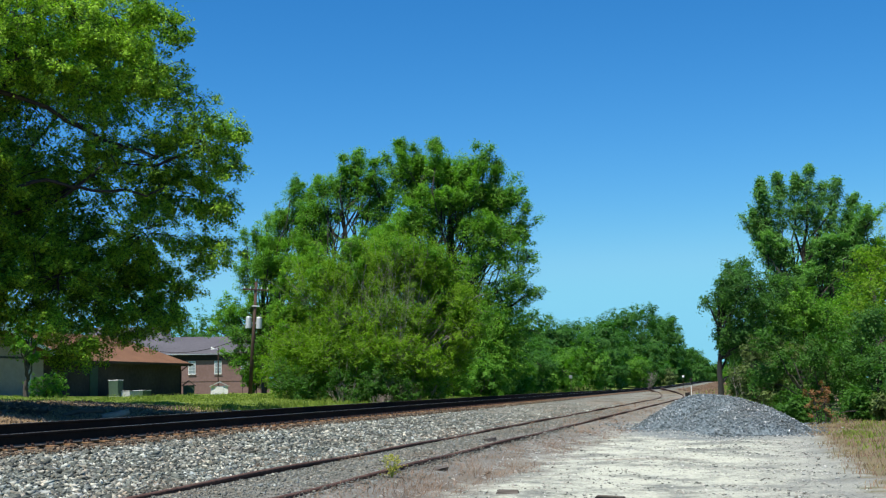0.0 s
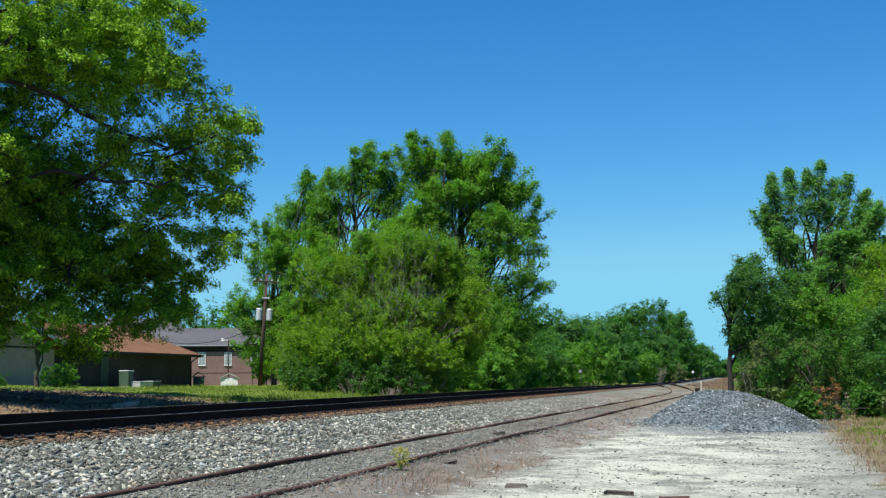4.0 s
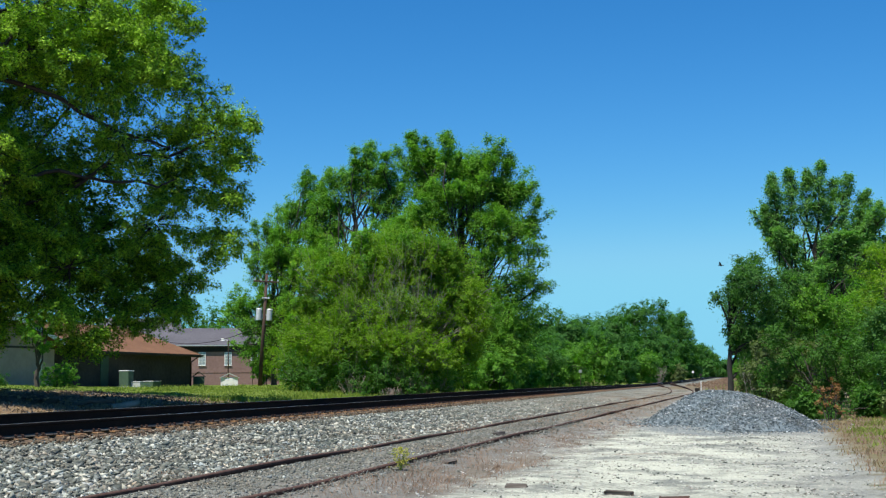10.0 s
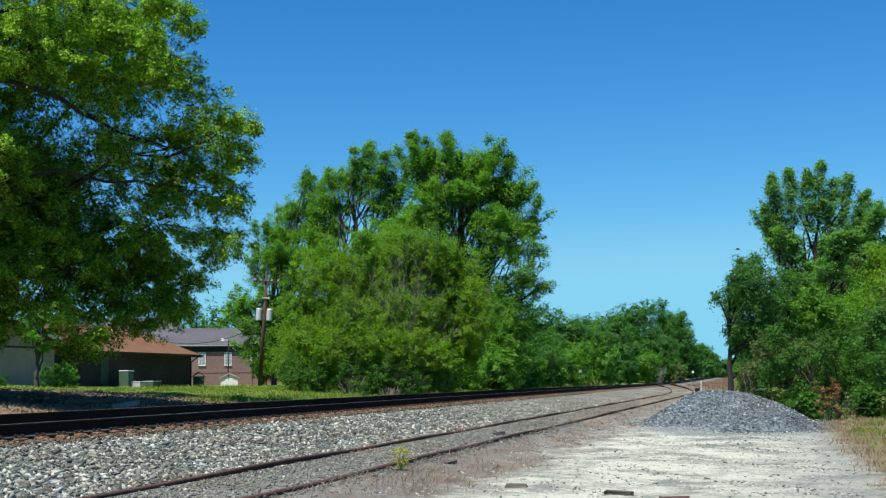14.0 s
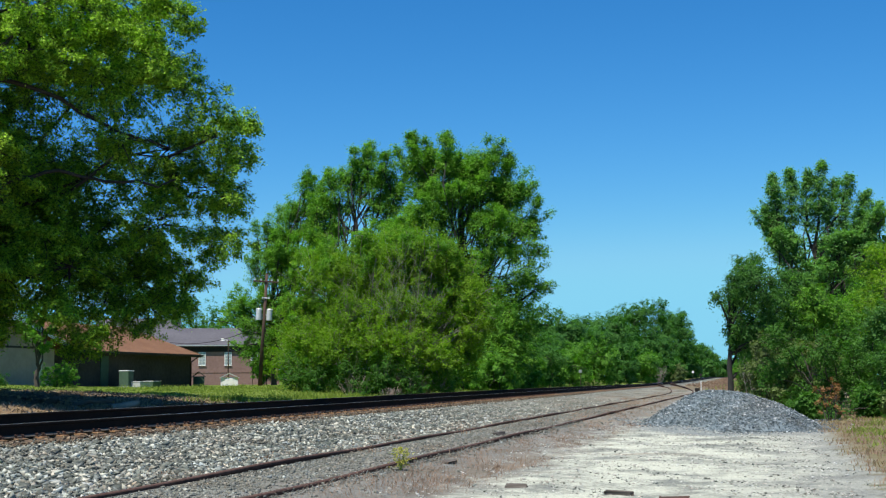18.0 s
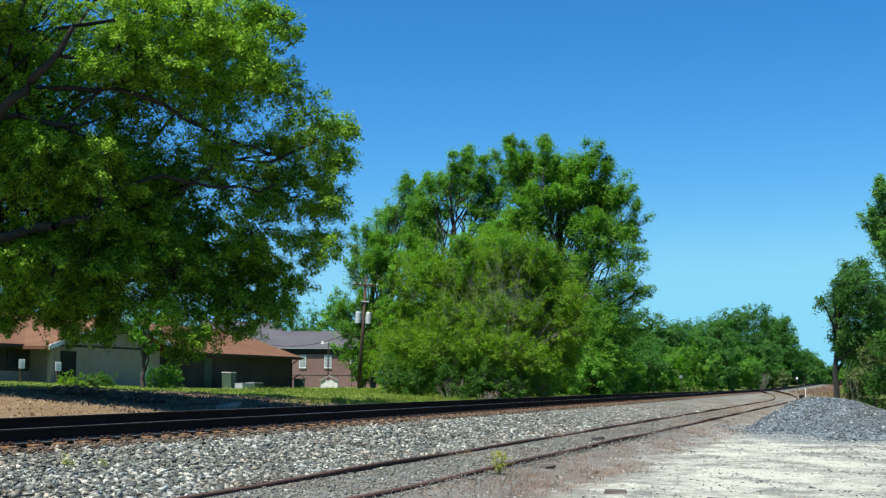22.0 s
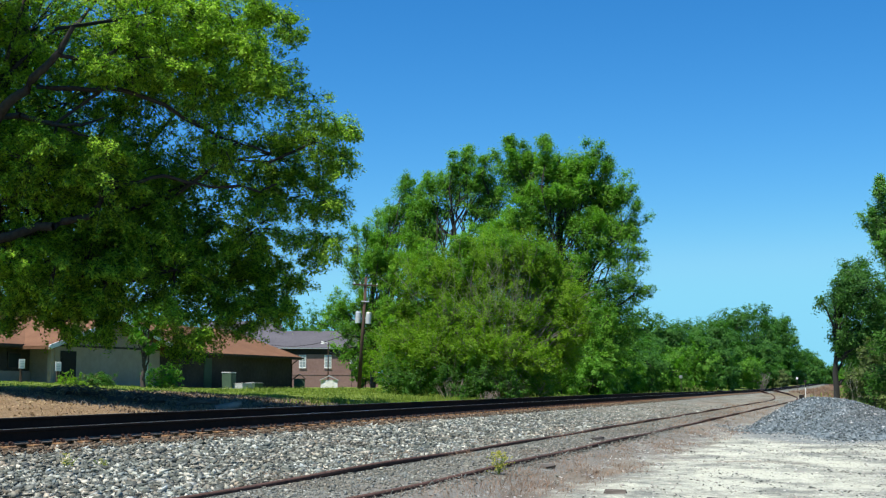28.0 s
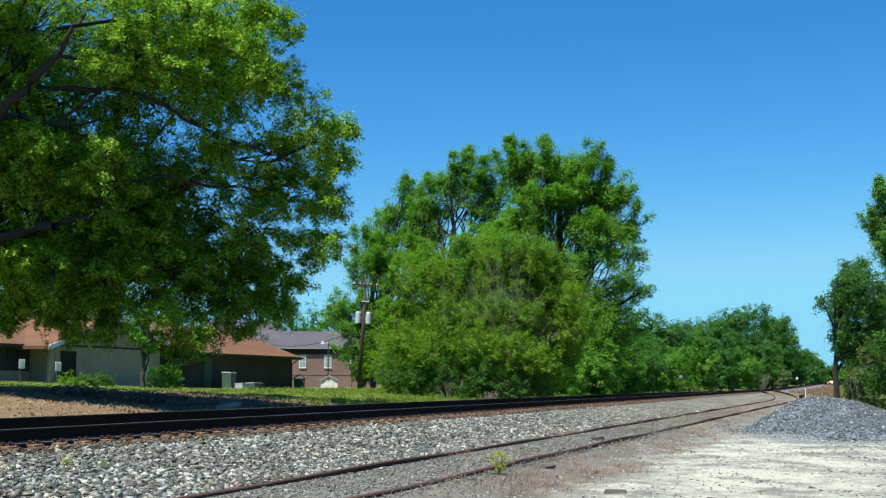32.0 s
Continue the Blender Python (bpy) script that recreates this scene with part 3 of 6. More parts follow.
def land(x, y):
    """Height of the ground."""
    x, y = np.asarray(x, float), np.asarray(y, float)
    xs = x - (main_x(y) + 11.03)
    z = np.interp(xs, PROFILE_X, PROFILE_Z)
    z = z + 0.75 * smooth01((-x - 0.55 * y + 3) / 26) * smooth01((-x - 15) / 8)
    fill = smooth01((y - 72) / 50) * 0.24 * smooth01((xs + 9.4) / 2) * (1 - smooth01((xs + 5.5 + 4 * smooth01((y - 78) / 60)) / 3.0))
    z = z + fill
    lumps = 0.03 * np.sin(x * 1.7 + 0.6 * y) * np.sin(y * 1.1 - 0.4 * x) + 0.012 * np.sin(x * 5.1 + y * 3.7)
    return z + lumps * ((xs > -3.4) | (xs < -14)) + grade(y)


def land_z(x, y):
    return float(land(x, y))


def build_ground():
    ys = np.concatenate([np.linspace(-60, 6, 20), np.arange(6.5, 40, 0.5), np.arange(40, 110, 1.5), np.arange(112, 320, 8), np.arange(330, 900, 25), [1000, 1300, 2000, 4000]])
    xs = np.concatenate([[-4000, -1500, -700, -400, -250, -160, -120], np.arange(-100, -40, 4), np.arange(-40, -24, 1.5), np.arange(-24, 3, 0.3), np.arange(3, 12, 0.8), [14, 18, 25, 40, 70, 120, 250, 400, 700, 1500, 4000]])
    gx, gy = np.meshgrid(xs, ys)
    v = np.c_[gx.ravel(), gy.ravel(), land(gx, gy).ravel()]
    nx = len(xs)
    i = (np.arange(len(ys) - 1)[:, None] * nx + np.arange(nx - 1)[None]).ravel()
    f = np.c_[i, i + 1, i + 1 + nx, i + nx]
    ob = mesh_from("ground", v, f, M_GROUND, shade=True)
    tagged(ob, "white gravel yard, ballast, mulch bank and lawn", "ground", kind="structure")


build_ground()

# ---- railway ----
RAIL_SECTION = [(-0.076, 0.0), (0.076, 0.0), (0.076, 0.013), (0.013, 0.034), (0.010, 0.146), (0.036, 0.158), (0.038, 0.184), (0.030, 0.195), (-0.030, 0.195), (-0.038, 0.184), (-0.036, 0.158), (-0.010, 0.146), (-0.013, 0.034), (-0.076, 0.013)]
# Yard-side edge and slope of the foot, coloured as if sunlit.
FOOT_FACES = (1, 2)


def sweep_rail(name, parent, line, side_mat, head_mat, label, foot_mat=None):
    """Sweeps the rail section along points (x, y, z of the foot)."""
    k = len(RAIL_SECTION)
    P = np.array(line)
    d = np.gradient(P[:, :2], axis=0)
    d /= np.linalg.norm(d, axis=1)[:, None]
    side = np.c_[d[:, 1], -d[:, 0]]
    v = []
    for p, s in zip(P, side):
        for a, b in RAIL_SECTION:
            v.append((p[0] + s[0] * a, p[1] + s[1] * a, p[2] + b))
    f = []
    for i in range(len(P) - 1):
        for j in range(k):
            j2 = (j + 1) % k
            f.append((i * k + j, i * k + j2, (i + 1) * k + j2, (i + 1) * k + j))
    f.append(tuple(range(k)))
    f.append(tuple(range(len(v) - 1, len(v) - k - 1, -1)))
    ob = mesh_from(name, v, f, [side_mat, head_mat, foot_mat or side_mat], parent, label=label)
    for p in ob.data.polygons[:-2]:
        if p.index % k == 7:
            p.material_index = 1
        elif p.index % k in FOOT_FACES:
            p.material_index = 2
    return ob


GAUGE = 1.50
NEAR_FOOT, FAR_FOOT = 0.437, 0.522


def cant(y):
    return 1 - smooth01((np.asarray(y, float) - 55) / 60)


def main_foot(y, far):
    return NEAR_FOOT + (FAR_FOOT - NEAR_FOOT) * far * float(cant(y)) + float(grade(y))


MAIN_YS = np.concatenate([np.arange(-40, 130, 3.0), np.arange(130, 320, 8.0), np.arange(320, 905, 20.0)])
main_track = empty("main_track", -11.03, 0, 0)
tagged(main_track, "railway main line, dark steel rails on wooden ties", "railway track")


def shift(pts, o):
    return [(p[0] - o[0], p[1] - o[1], p[2] - o[2]) for p in pts]


for far in (0, 1):
    dx = GAUGE / 2 * (1 - 2 * far) * 0.98
    pts = [(float(main_x(y)) + dx, y, main_foot(y, far)) for y in MAIN_YS]
    sweep_rail("rail", main_track, shift(pts, (-11.03, 0, 0)), M_RAIL, M_RAIL_HEAD, "dark steel rail with a bright worn head", M_RAIL_FOOT_LIT)

siding = empty("siding_track", -5.2, 0, 0)
tagged(siding, "rusty siding track sunk in gravel", "railway track")
SID_YS = np.concatenate([np.arange(-40, 70, 1.0), np.arange(70, 151, 2.0)])
for far in (0, 1):
    dx = GAUGE / 2 * (1 - 2 * far)
    pts = []
    for y in SID_YS:
        wav = 0.012 * math.sin(y * 0.9 + far) + 0.010 * math.sin(y * 0.37 + 2 * far)
        pts.append((float(siding_x(y)) + dx + wav, y, wav - 0.004 + float(siding_lift(y)) * 0.98 + float(grade(y))))
    sweep_rail("rail", siding, shift(pts, (-5.2, 0, 0)), M_RAIL_RUST, M_RAIL_RUST, "rust-brown rail half sunk in gravel")
# ties, plates, spikes and anchors of the main line
TIE_PITCH = 0.52
tilt = math.degrees(math.atan2(FAR_FOOT - NEAR_FOOT, GAUGE))


def build_ties():
    first, plate, spike, anchor = None, None, None, None
    for i in range(232):
        y = 4.0 + i * TIE_PITCH + random.uniform(-0.03, 0.03)
        c = float(cant(y))
        zc = (NEAR_FOOT + (NEAR_FOOT + (FAR_FOOT - NEAR_FOOT) * c)) / 2 + float(grade(y)) - 0.022
        m = pose(random.uniform(-0.04, 0.04), y, zc, random.uniform(-1, 1), tilt * c, random.uniform(-1.2, 1.2))
        if first is None:
            first = part("tie", box(-1.3, 1.3, -0.115, 0.115, -0.18, 0, 0.012), M_TIE, main_track, m=m)
        else:
            share("tie", first, main_track, m)
        for far in (0, 1):
            px = GAUGE / 2 * (1 - 2 * far) * 0.98
            pm = pose(px, y, main_foot(y, far) - 0.0215, 0, tilt * c, 0)
            if plate is None:
                plate = part("tie_plate", box(-0.19, 0.19, -0.10, 0.10, 0, 0.02, 0.004), M_PLATE, main_track, "rusty orange tie plate", m=pm)
            else:
                share("tie_plate", plate, main_track, pm)
        if y < 62:
            for dx, dy in ((0.095, -0.06), (0.115, 0.055)):
                sm = pose(GAUGE / 2 * 0.98 + dx, y + dy, main_foot(y, 0) - 0.005, 0, random.uniform(-8, 8), random.uniform(0, 90))
                if spike is None:
                    b = box(-0.011, 0.011, -0.011, 0.011, 0, 0.035)
                    box(-0.024, 0.018, -0.018, 0.018, 0.03, 0.052, 0.005, b)
                    spike = part("spike", b, M_RAIL_RUST, main_track, "rusty rail spike", m=sm)
                else:
                    share("spike", spike, main_track, sm)
            am = pose(GAUGE / 2 * 0.98, y + 0.15, main_foot(y, 0), 0, 0, 0)
            if anchor is None:
                anchor = part("rail_anchor", box(-0.085, 0.09, -0.02, 0.02, -0.025, 0.03, 0.008), M_RAIL_RUST, main_track, "rusty rail anchor", m=am)
            else:
                share("rail_anchor", anchor, main_track, am)


build_ties()


# ---- ballast, stone heap, yard pebbles ----
def scatter(x0, x1, y0, y1, n, rg):
    x, y = rg.uniform(x0, x1, n), rg.uniform(y0, y1, n)
    return x, y


def build_ballast():
    rg = np.random.default_rng(11)
    P, S = [], []
    for y0, y1, dens, size in ((5, 18, 540, 0.056), (18, 30, 360, 0.060), (30, 40, 170, 0.054), (40, 50, 75, 0.052), (50, 60, 30, 0.05)):
        for x0, x1, k in ((-9.75, -6.1, 1.0), (-12.9, -9.75, 0.2), (-14.0, -12.9, 0.2)):
            n = int((x1 - x0) * (y1 - y0) * dens * k)
            x, y = scatter(x0, x1, y0, y1, n, rg)
            s = size * rg.uniform(0.55, 1.4, n) ** 1.2
            z = land(x, y) + s * (rg.uniform(-0.05, 0.3, n) * np.where(x < -9.2, 0.3, 1) - 0.25 * np.clip((y - 22) / 20, 0, 1))
            keep = (np.abs(x + 10.3) > 0.12) & (np.abs(x + 11.77) > 0.12) & ~((x < -6.0) & (x > -6.05))
            P.append(np.c_[x, y, z][keep])
            S.append(s[keep])
    stones("ballast", np.concatenate(P), np.concatenate(S), M_BALLAST, rg, flat=0.6, label="loose grey crushed-stone ballast beside the rails")
    n = 7500
    x, y = rg.normal(-9.74, 0.14, n), 6 + 64 * rg.random(n) ** 1.5
    s = rg.uniform(0.018, 0.06, n)
    stones("tie_debris", np.c_[x, y, land(x, y) + 0.045 * rg.random(n)], s, M_TIE_DIRT, rg, label="rusty brown splinters and grit along the tie ends")
    # finer stone between and along the siding's rails
    P, S = [], []
    for y0, y1, dens, size in ((5, 16, 380, 0.027), (16, 30, 250, 0.031), (30, 50, 80, 0.036)):
        n = int(3.6 * (y1 - y0) * dens)
        x, y = scatter(-6.9, -3.4, y0, y1, n, rg)
        ok = rg.random(n) < np.clip((-x - 3.8) / 1.2, 0.05, 1)
        s = size * rg.uniform(0.5, 1.5, n)
        keep = ok & (np.abs(x + 4.43) > 0.09) & (np.abs(x + 5.93) > 0.09)
        P.append(np.c_[x, y, land(x, y) + s * 0.12][keep])
        S.append(s[keep])
        # gravel heaped against the rails
        n = int((min(y1, 30) - y0) * dens * 0.55) if y0 < 30 else 0
        side = rg.integers(0, 2, n)
        x, y = np.where(side, -4.33, -5.83) + np.abs(rg.normal(0, 0.07, n)), rg.uniform(y0, y1, n)
        s = size * rg.uniform(0.4, 1.0, n)
        P.append(np.c_[x, y, land(x, y) + np.clip(np.where(side, 0.06, 0.02) - (x - np.where(side, -4.33, -5.83)) * 0.5, 0, 1) * rg.uniform(0.2, 1.0, n)])
        S.append(s)
    stones("siding_gravel", np.concatenate(P), np.concatenate(S), M_FINE, rg, label="fine grey gravel packed round the siding rails")
    P, S = [], []
    for y0, y1, dens, size in ((5, 14, 130, 0.015), (14, 32, 70, 0.019)):
        n = int(5.2 * (y1 - y0) * dens)
        x, y = scatter(-3.8, 0.95, y0, y1, n, rg)
        s = size * rg.uniform(0.4, 1.6, n) ** 1.3
        P.append(np.c_[x, y, land(x, y) + s * 0.1])
        S.append(s)
    n = 9000
    x, y = rg.uniform(-3.4, 1.2, n), 5 + 23 * rg.random(n) ** 1.2
    keep = rg.random(n) < np.clip(0.35 + 0.4 * np.sin(x * 2.1 + 0.7 * y) * np.sin(y * 0.9) + 0.3 * (x > -0.4), 0.08, 1)
    s = rg.uniform(0.012, 0.034, n)
    stones("yard_grit", np.c_[x, y, land(x, y) + s * 0.1][keep], s[keep], M_BALLAST, rg, flat=0.5, label="dark grey grit strewn over the white gravel yard")
    stones("yard_pebbles", np.concatenate(P), np.concatenate(S), M_PEBBLE, rg, flat=0.45, label="scattered pebbles on the white gravel yard")


build_ballast()

HEAP = (-0.5, 32.0, 3.2, 5.0)
HEAP_CONES = ((-1.05, 33.4, 2.1, 3.0, 0.86), (-0.05, 29.9, 1.30, 2.6, 0.60), (-0.5, 31.6, 1.55, 2.6, 0.76))


def heap_z(x, y):
    """Height of the stone heap above the yard: two tipped loads run together."""
    x, y = np.asarray(x, float), np.asarray(y, float)
    z = np.full(x.shape, -0.3)
    for hx, hy, rx, ry, h in HEAP_CONES:
        u = np.hypot((x - hx) / rx, (y - hy) / ry)
        one = np.where(u < 1, h * (1 - u ** 1.7), -0.3 * (u - 1))
        z = np.maximum(z, one) + 0.06 * np.exp(-((z - one) / 0.15) ** 2) * (u < 1.0)
    return z + 0.035 * np.sin(x * 3.1 + 1) * np.sin(y * 2.3)


def build_heap():
    rg = np.random.default_rng(5)
    hx, hy, rx, ry = HEAP
    g = np.linspace(-1.3, 1.3, 61)
    gx, gy = np.meshgrid(hx + g * rx, hy + g * ry)
    base = land(gx, gy)
    zz = base + heap_z(gx, gy) - 0.03
    i = (np.arange(60)[:, None] * 61 + np.arange(60)[None]).ravel()
    top = empty("gravel_heap", hx, hy, land_z(hx, hy))
    o = np.array([hx, hy, land_z(hx, hy)])
    mesh_from("core", np.c_[gx.ravel(), gy.ravel(), zz.ravel()] - o, np.c_[i, i + 1, i + 62, i + 61], M_PILE, top, shade=True)
    n = 36000
    x, y = rg.uniform(hx - rx * 1.1, hx + rx * 1.1, n), rg.uniform(hy - ry * 1.1, hy + ry, n)
    hz = heap_z(x, y)
    keep = rg.random(n) < np.where(hz > -0.02, np.clip(1.3 - (y - hy + ry) / (2 * ry), 0.3, 1), 0.5 * np.exp(hz / 0.045))
    s = rg.uniform(0.024, 0.048, n) * rg.uniform(0.7, 1.3, n)
    p = np.c_[x, y, land(x, y) + np.maximum(hz, 0) + s * 0.1][keep] - o
    st = stones("loose_stone", p, s[keep], M_PILE, rg, top, "blue-grey crushed stone")
    del st["category"]
    tagged(top, "heap of blue-grey crushed stone on the yard", "gravel heap")


build_heap()


# ---- trees with a shape of their own ----
def open_crown(foot, tip, cell, share_open):
    """Boughs leave windows between them: drops the sprigs that fall in the gaps of an uneven grid of waves, cell metres wide and high."""
    p = tip / np.array([cell[0], cell[0], cell[1]]) * 2 * math.pi
    q = p + 0.9 * np.sin(p[:, [1, 2, 0]] * 0.63 + 1.3)
    w = np.sin(q[:, 0]) * np.sin(q[:, 1] * 0.83 + 0.7) + np.sin(q[:, 2] + 0.5 * np.sin(q[:, 0] * 0.41)) + 0.5 * np.sin(q[:, 0] * 0.57 - q[:, 1] * 0.71)
    keep = w > np.quantile(w, share_open)
    return foot[keep], tip[keep]


def clear_of(c, out, limbs, gap):
    """Leaves grow from twigs, not on the heavy limbs: drops the tufts close to them."""
    keep = np.ones(len(c), bool)
    for path in limbs:
        P = np.array([p for p, _ in path])
        for a, b in zip(P[:-1], P[1:]):
            t = np.clip(((c - a) @ (b - a)) / ((b - a) @ (b - a)), 0, 1)
            keep &= np.linalg.norm(c - a - t[:, None] * (b - a), axis=1) > gap
    return c[keep], out[keep]


def lobed_tree(name, x, y, mat, boughs, label, size, cover, trunk_r, seed, cat="tree", per=8, tufts=6, width=0.2, rise=0.0, droop=0.0, bark=None, fork=0.35, stems=1, top_name="crown", z=None, twigs=3, straight=0.5, squash=(0.8, 1.1), least=0.0, spray_step=3, limbs=(), gap=0.3, trunk_top=0.8, cell=(2.0, 1.4), windows=0.0):
    """A tree from boughs, each a list of lobes (x, y, z, radius) or plumes (x, y, z of the tip, length, minus the radius) about its foot. Every bough is a crown part; the limbs reach each of them."""
    rg = np.random.default_rng(seed)
    z = land_z(x, y) if z is None else z
    top = empty(name, x, y, z)
    forms = [l for b in boughs for l in b]
    tz = max(l[2] for l in forms)
    cx, cy = np.mean([l[0] for l in forms]), np.mean([l[1] for l in forms])
    paths = []
    for s in range(stems):
        ox, oy = (0, 0) if stems == 1 else (rg.uniform(-1, 1) * 0.35 * tz, rg.uniform(-1, 1) * 0.15 * tz)
        paths.append(limb((ox * 0.6, oy * 0.6, -0.2), (cx * straight + ox, cy * straight + oy, tz * trunk_top), trunk_r / math.sqrt(stems), trunk_r * 0.2, 0, 10, rg, 0.025 if straight > 0.1 else 0.006))
    heavy = []
    for path in limbs:
        for a, b in zip(path[:-1], path[1:]):
            heavy.append(limb((a[0], a[1], a[2] - z), (b[0], b[1], b[2] - z), a[3], b[3], 0, 4, rg, 0.03))
    paths += heavy
    for l in forms:
        plume = len(l) == 5
        end = (l[0] * (0.8 if plume else 1), l[1] * (0.8 if plume else 1), l[2] - z - (l[3] * 0.6 if plume else 0))
        r = -l[4] if plume else l[3]
        if r < least:
            continue
        base = min(paths[:stems], key=lambda p: abs(p[-1][0][0] - l[0]))
        j = min(8, max(3, int(10 * fork * end[2] / tz + 1)))
        p, pr = base[j]
        paths.append(limb(p, end, min(pr * 0.75, 0.03 + (0.022 if heavy else 0.045) * r), min(0.04, trunk_r * 0.16), 0.0 if plume else 0.12 * r, 7, rg, 0.05 if heavy else 0.025))
        if plume:
            paths.append(limb(end, (l[0] * 0.93, l[1] * 0.93, l[2] - z - 0.28 * l[3]), min(0.04, trunk_r * 0.16), 0.008, 0, 6, rg, 0.015))
        for _k in range(twigs):
            d = rg.normal(0, 1, 3)
            d /= np.linalg.norm(d)
            e = np.array(end) + d * r * 0.85
            paths.append(limb(end, tuple(e), min(0.026, trunk_r * 0.1), 0.006, 0, 4, rg))
    crown = []
    for i, b in enumerate(boughs):
        leaf = size[i] if isinstance(size, list) else size
        wide = width * leaf / (size[0] if isinstance(size, list) else size)
        F, T = [], []
        for l in b:
            plume = len(l) == 5
            area = 2 * math.pi * l[3] * -l[4] if plume else 4 * math.pi * l[3] ** 2
            n = max(5, int(cover * area / (0.3 * leaf * leaf) / (per * tufts)))
            form = (l[0], l[1], l[2] - z, l[3], l[4] if plume else rg.uniform(*squash))
            f, t = sprigs_of(form, n, rg, rise)
            F.append(f)
            T.append(t)
        F, T = np.concatenate(F), np.concatenate(T)
        gaps = windows[i] if isinstance(windows, list) else windows
        if gaps:
            F, T = open_crown(F, T, cell, gaps)
        for k in range(0, len(F), spray_step):
            paths.append(limb(tuple(F[k]), tuple(T[k]), min(0.018, trunk_r * 0.07), 0.004, 0.02, 2, rg, 0.05))
        c, out = dressed(F, T, tufts, wide, rg, droop)
        if heavy:
            c, out = clear_of(c, out, heavy, gap)
        v, f = leaves(c, per, wide * rg.uniform(0.6, 1.4, len(c)), leaf, rg, out=out, deep=0.8)
        crown.append((v, f, mat[i] if isinstance(mat, list) else mat))
    v, f = tubes(paths, 5)
    mesh_from("trunk", v, f, bark or M_BARK, top, shade=True)
    parts = [mesh_from(top_name, v, f, m, top) for v, f, m in crown]
    tagged(top, label, cat)
    return top, parts


OAK_A = [(1.6, 1.3, 10.6, 1.73), (2.7, 3.5, 11.4, 1.79), (5.4, 3.0, 11.0, 1.55), (5.9, 5.5, 11.6, 1.19), (0.6, -0.1, 10.3, 2.13), (-0.4, -0.6, 8.2, 2.15), (-2.7, -1.3, 8.6, 2.14)]
OAK_B = [(5.4, 0.6, 9.4, 1.2), (6.6, 1.6, 9.0, 1.0), (7.0, 2.2, 7.4, 0.9), (2.7, 1.4, 8.6, 1.56), (4.3, 2.7, 9.0, 1.56), (5.3, 4.7, 9.7, 1.47), (7.3, 3.8, 9.6, 0.84), (0.9, 1.1, 7.6, 1.75)]
OAK_C = [(3.2, -0.4, 6.6, 1.2), (2.0, 0.2, 6.2, 1.2), (4.6, 0.4, 6.2, 1.1), (2.8, 4.7, 7.4, 1.2), (2.1, 5.4, 6.7, 1.2), (2.0, 4.1, 8.0, 1.0), (2.7, 0.9, 6.5, 1.54), (4.1, 2.3, 6.6, 1.56), (5.0, 4.6, 7.2, 1.4), (7.0, 5.0, 7.6, 1.23), (8.6, 4.6, 7.8, 1.12), (8.2, 5.2, 6.5, 0.95)]
OAK_D = [(5.9, 4.6, 4.0, 0.95), (6.3, 4.9, 4.8, 0.9), (5.3, 4.3, 3.7, 0.8), (6.6, 4.9, 3.7, 0.7), (7.3, 4.4, 6.6, 0.8), (1.3, 2.4, 4.7, 1.64), (3.4, 2.7, 4.7, 1.44), (4.5, 4.7, 5.0, 1.34), (7.2, 3.8, 5.4, 1.05), (8.0, 5.5, 5.1, 0.85), (7.6, 4.8, 4.0, 0.8)]
OAK_E = [(1.3, 2.0, 4.1, 0.85), (2.6, 3.0, 4.1, 1.0), (4.3, 3.3, 3.9, 0.85), (5.7, 3.8, 3.1, 0.86), (6.9, 4.1, 3.2, 0.78), (7.5, 4.7, 3.3, 0.54), (0.5, 0.2, 4.8, 1.57), (3.6, 1.3, 4.2, 1.23), (5.4, 2.7, 4.2, 1.15)]
OAK_F = [(3.4, 2.6, 3.05, 0.45), (2.0, 2.8, 3.35, 0.5), (2.8, 1.7, 2.75, 0.4), (2.7, 3.6, 2.75, 0.4), (5.3, 3.4, 2.4, 0.59), (7.0, 5.8, 3.25, 0.42), (6.4, 4.3, 2.8, 0.47)]
# This list and the next: unseen high boughs, added to cast shade below.
OAK_TOP_SHADE = [(2.5, -2.0, 13.2, 1.4), (4.0, -0.8, 13.8, 1.4), (7.5, 7.5, 15.4, 1.4), (1.4, -2.6, 13.6, 1.8), (3.2, -2.3, 14.0, 1.4), (0.0, -3.5, 10.5, 1.6), (-2.0, 0.0, 14.0, 2.6), (-1.5, -3.0, 12.0, 2.0), (-3.0, -4.0, 9.0, 2.0), (0.0, 6.0, 16.0, 2.2), (3.0, 7.0, 16.5, 2.0), (6.0, 7.0, 16.0, 1.6)]
OAK_SHADE = [(2.6, -2.9, 12.3, 1.5), (1.0, -3.0, 11.5, 2.0)]
OAK_RIM = [(7.9, 2.1, 9.4, 0.8), (8.4, 2.4, 8.9, 0.8), (9.0, 2.9, 8.2, 0.8), (9.7, 3.6, 7.8, 0.6), (7.6, 1.9, 10.2, 0.9), (6.7, 1.4, 10.4, 1.0), (8.7, 1.9, 10.5, 0.45), (8.3, 1.6, 10.7, 0.5), (9.0, 2.1, 10.1, 0.35), (9.8, 3.6, 6.9, 0.5), (9.5, 3.6, 6.0, 0.6), (9.3, 3.6, 5.0, 0.6), (6.4, 0.6, 9.3, 0.9), (5.8, 0.2, 10.3, 1.0)]
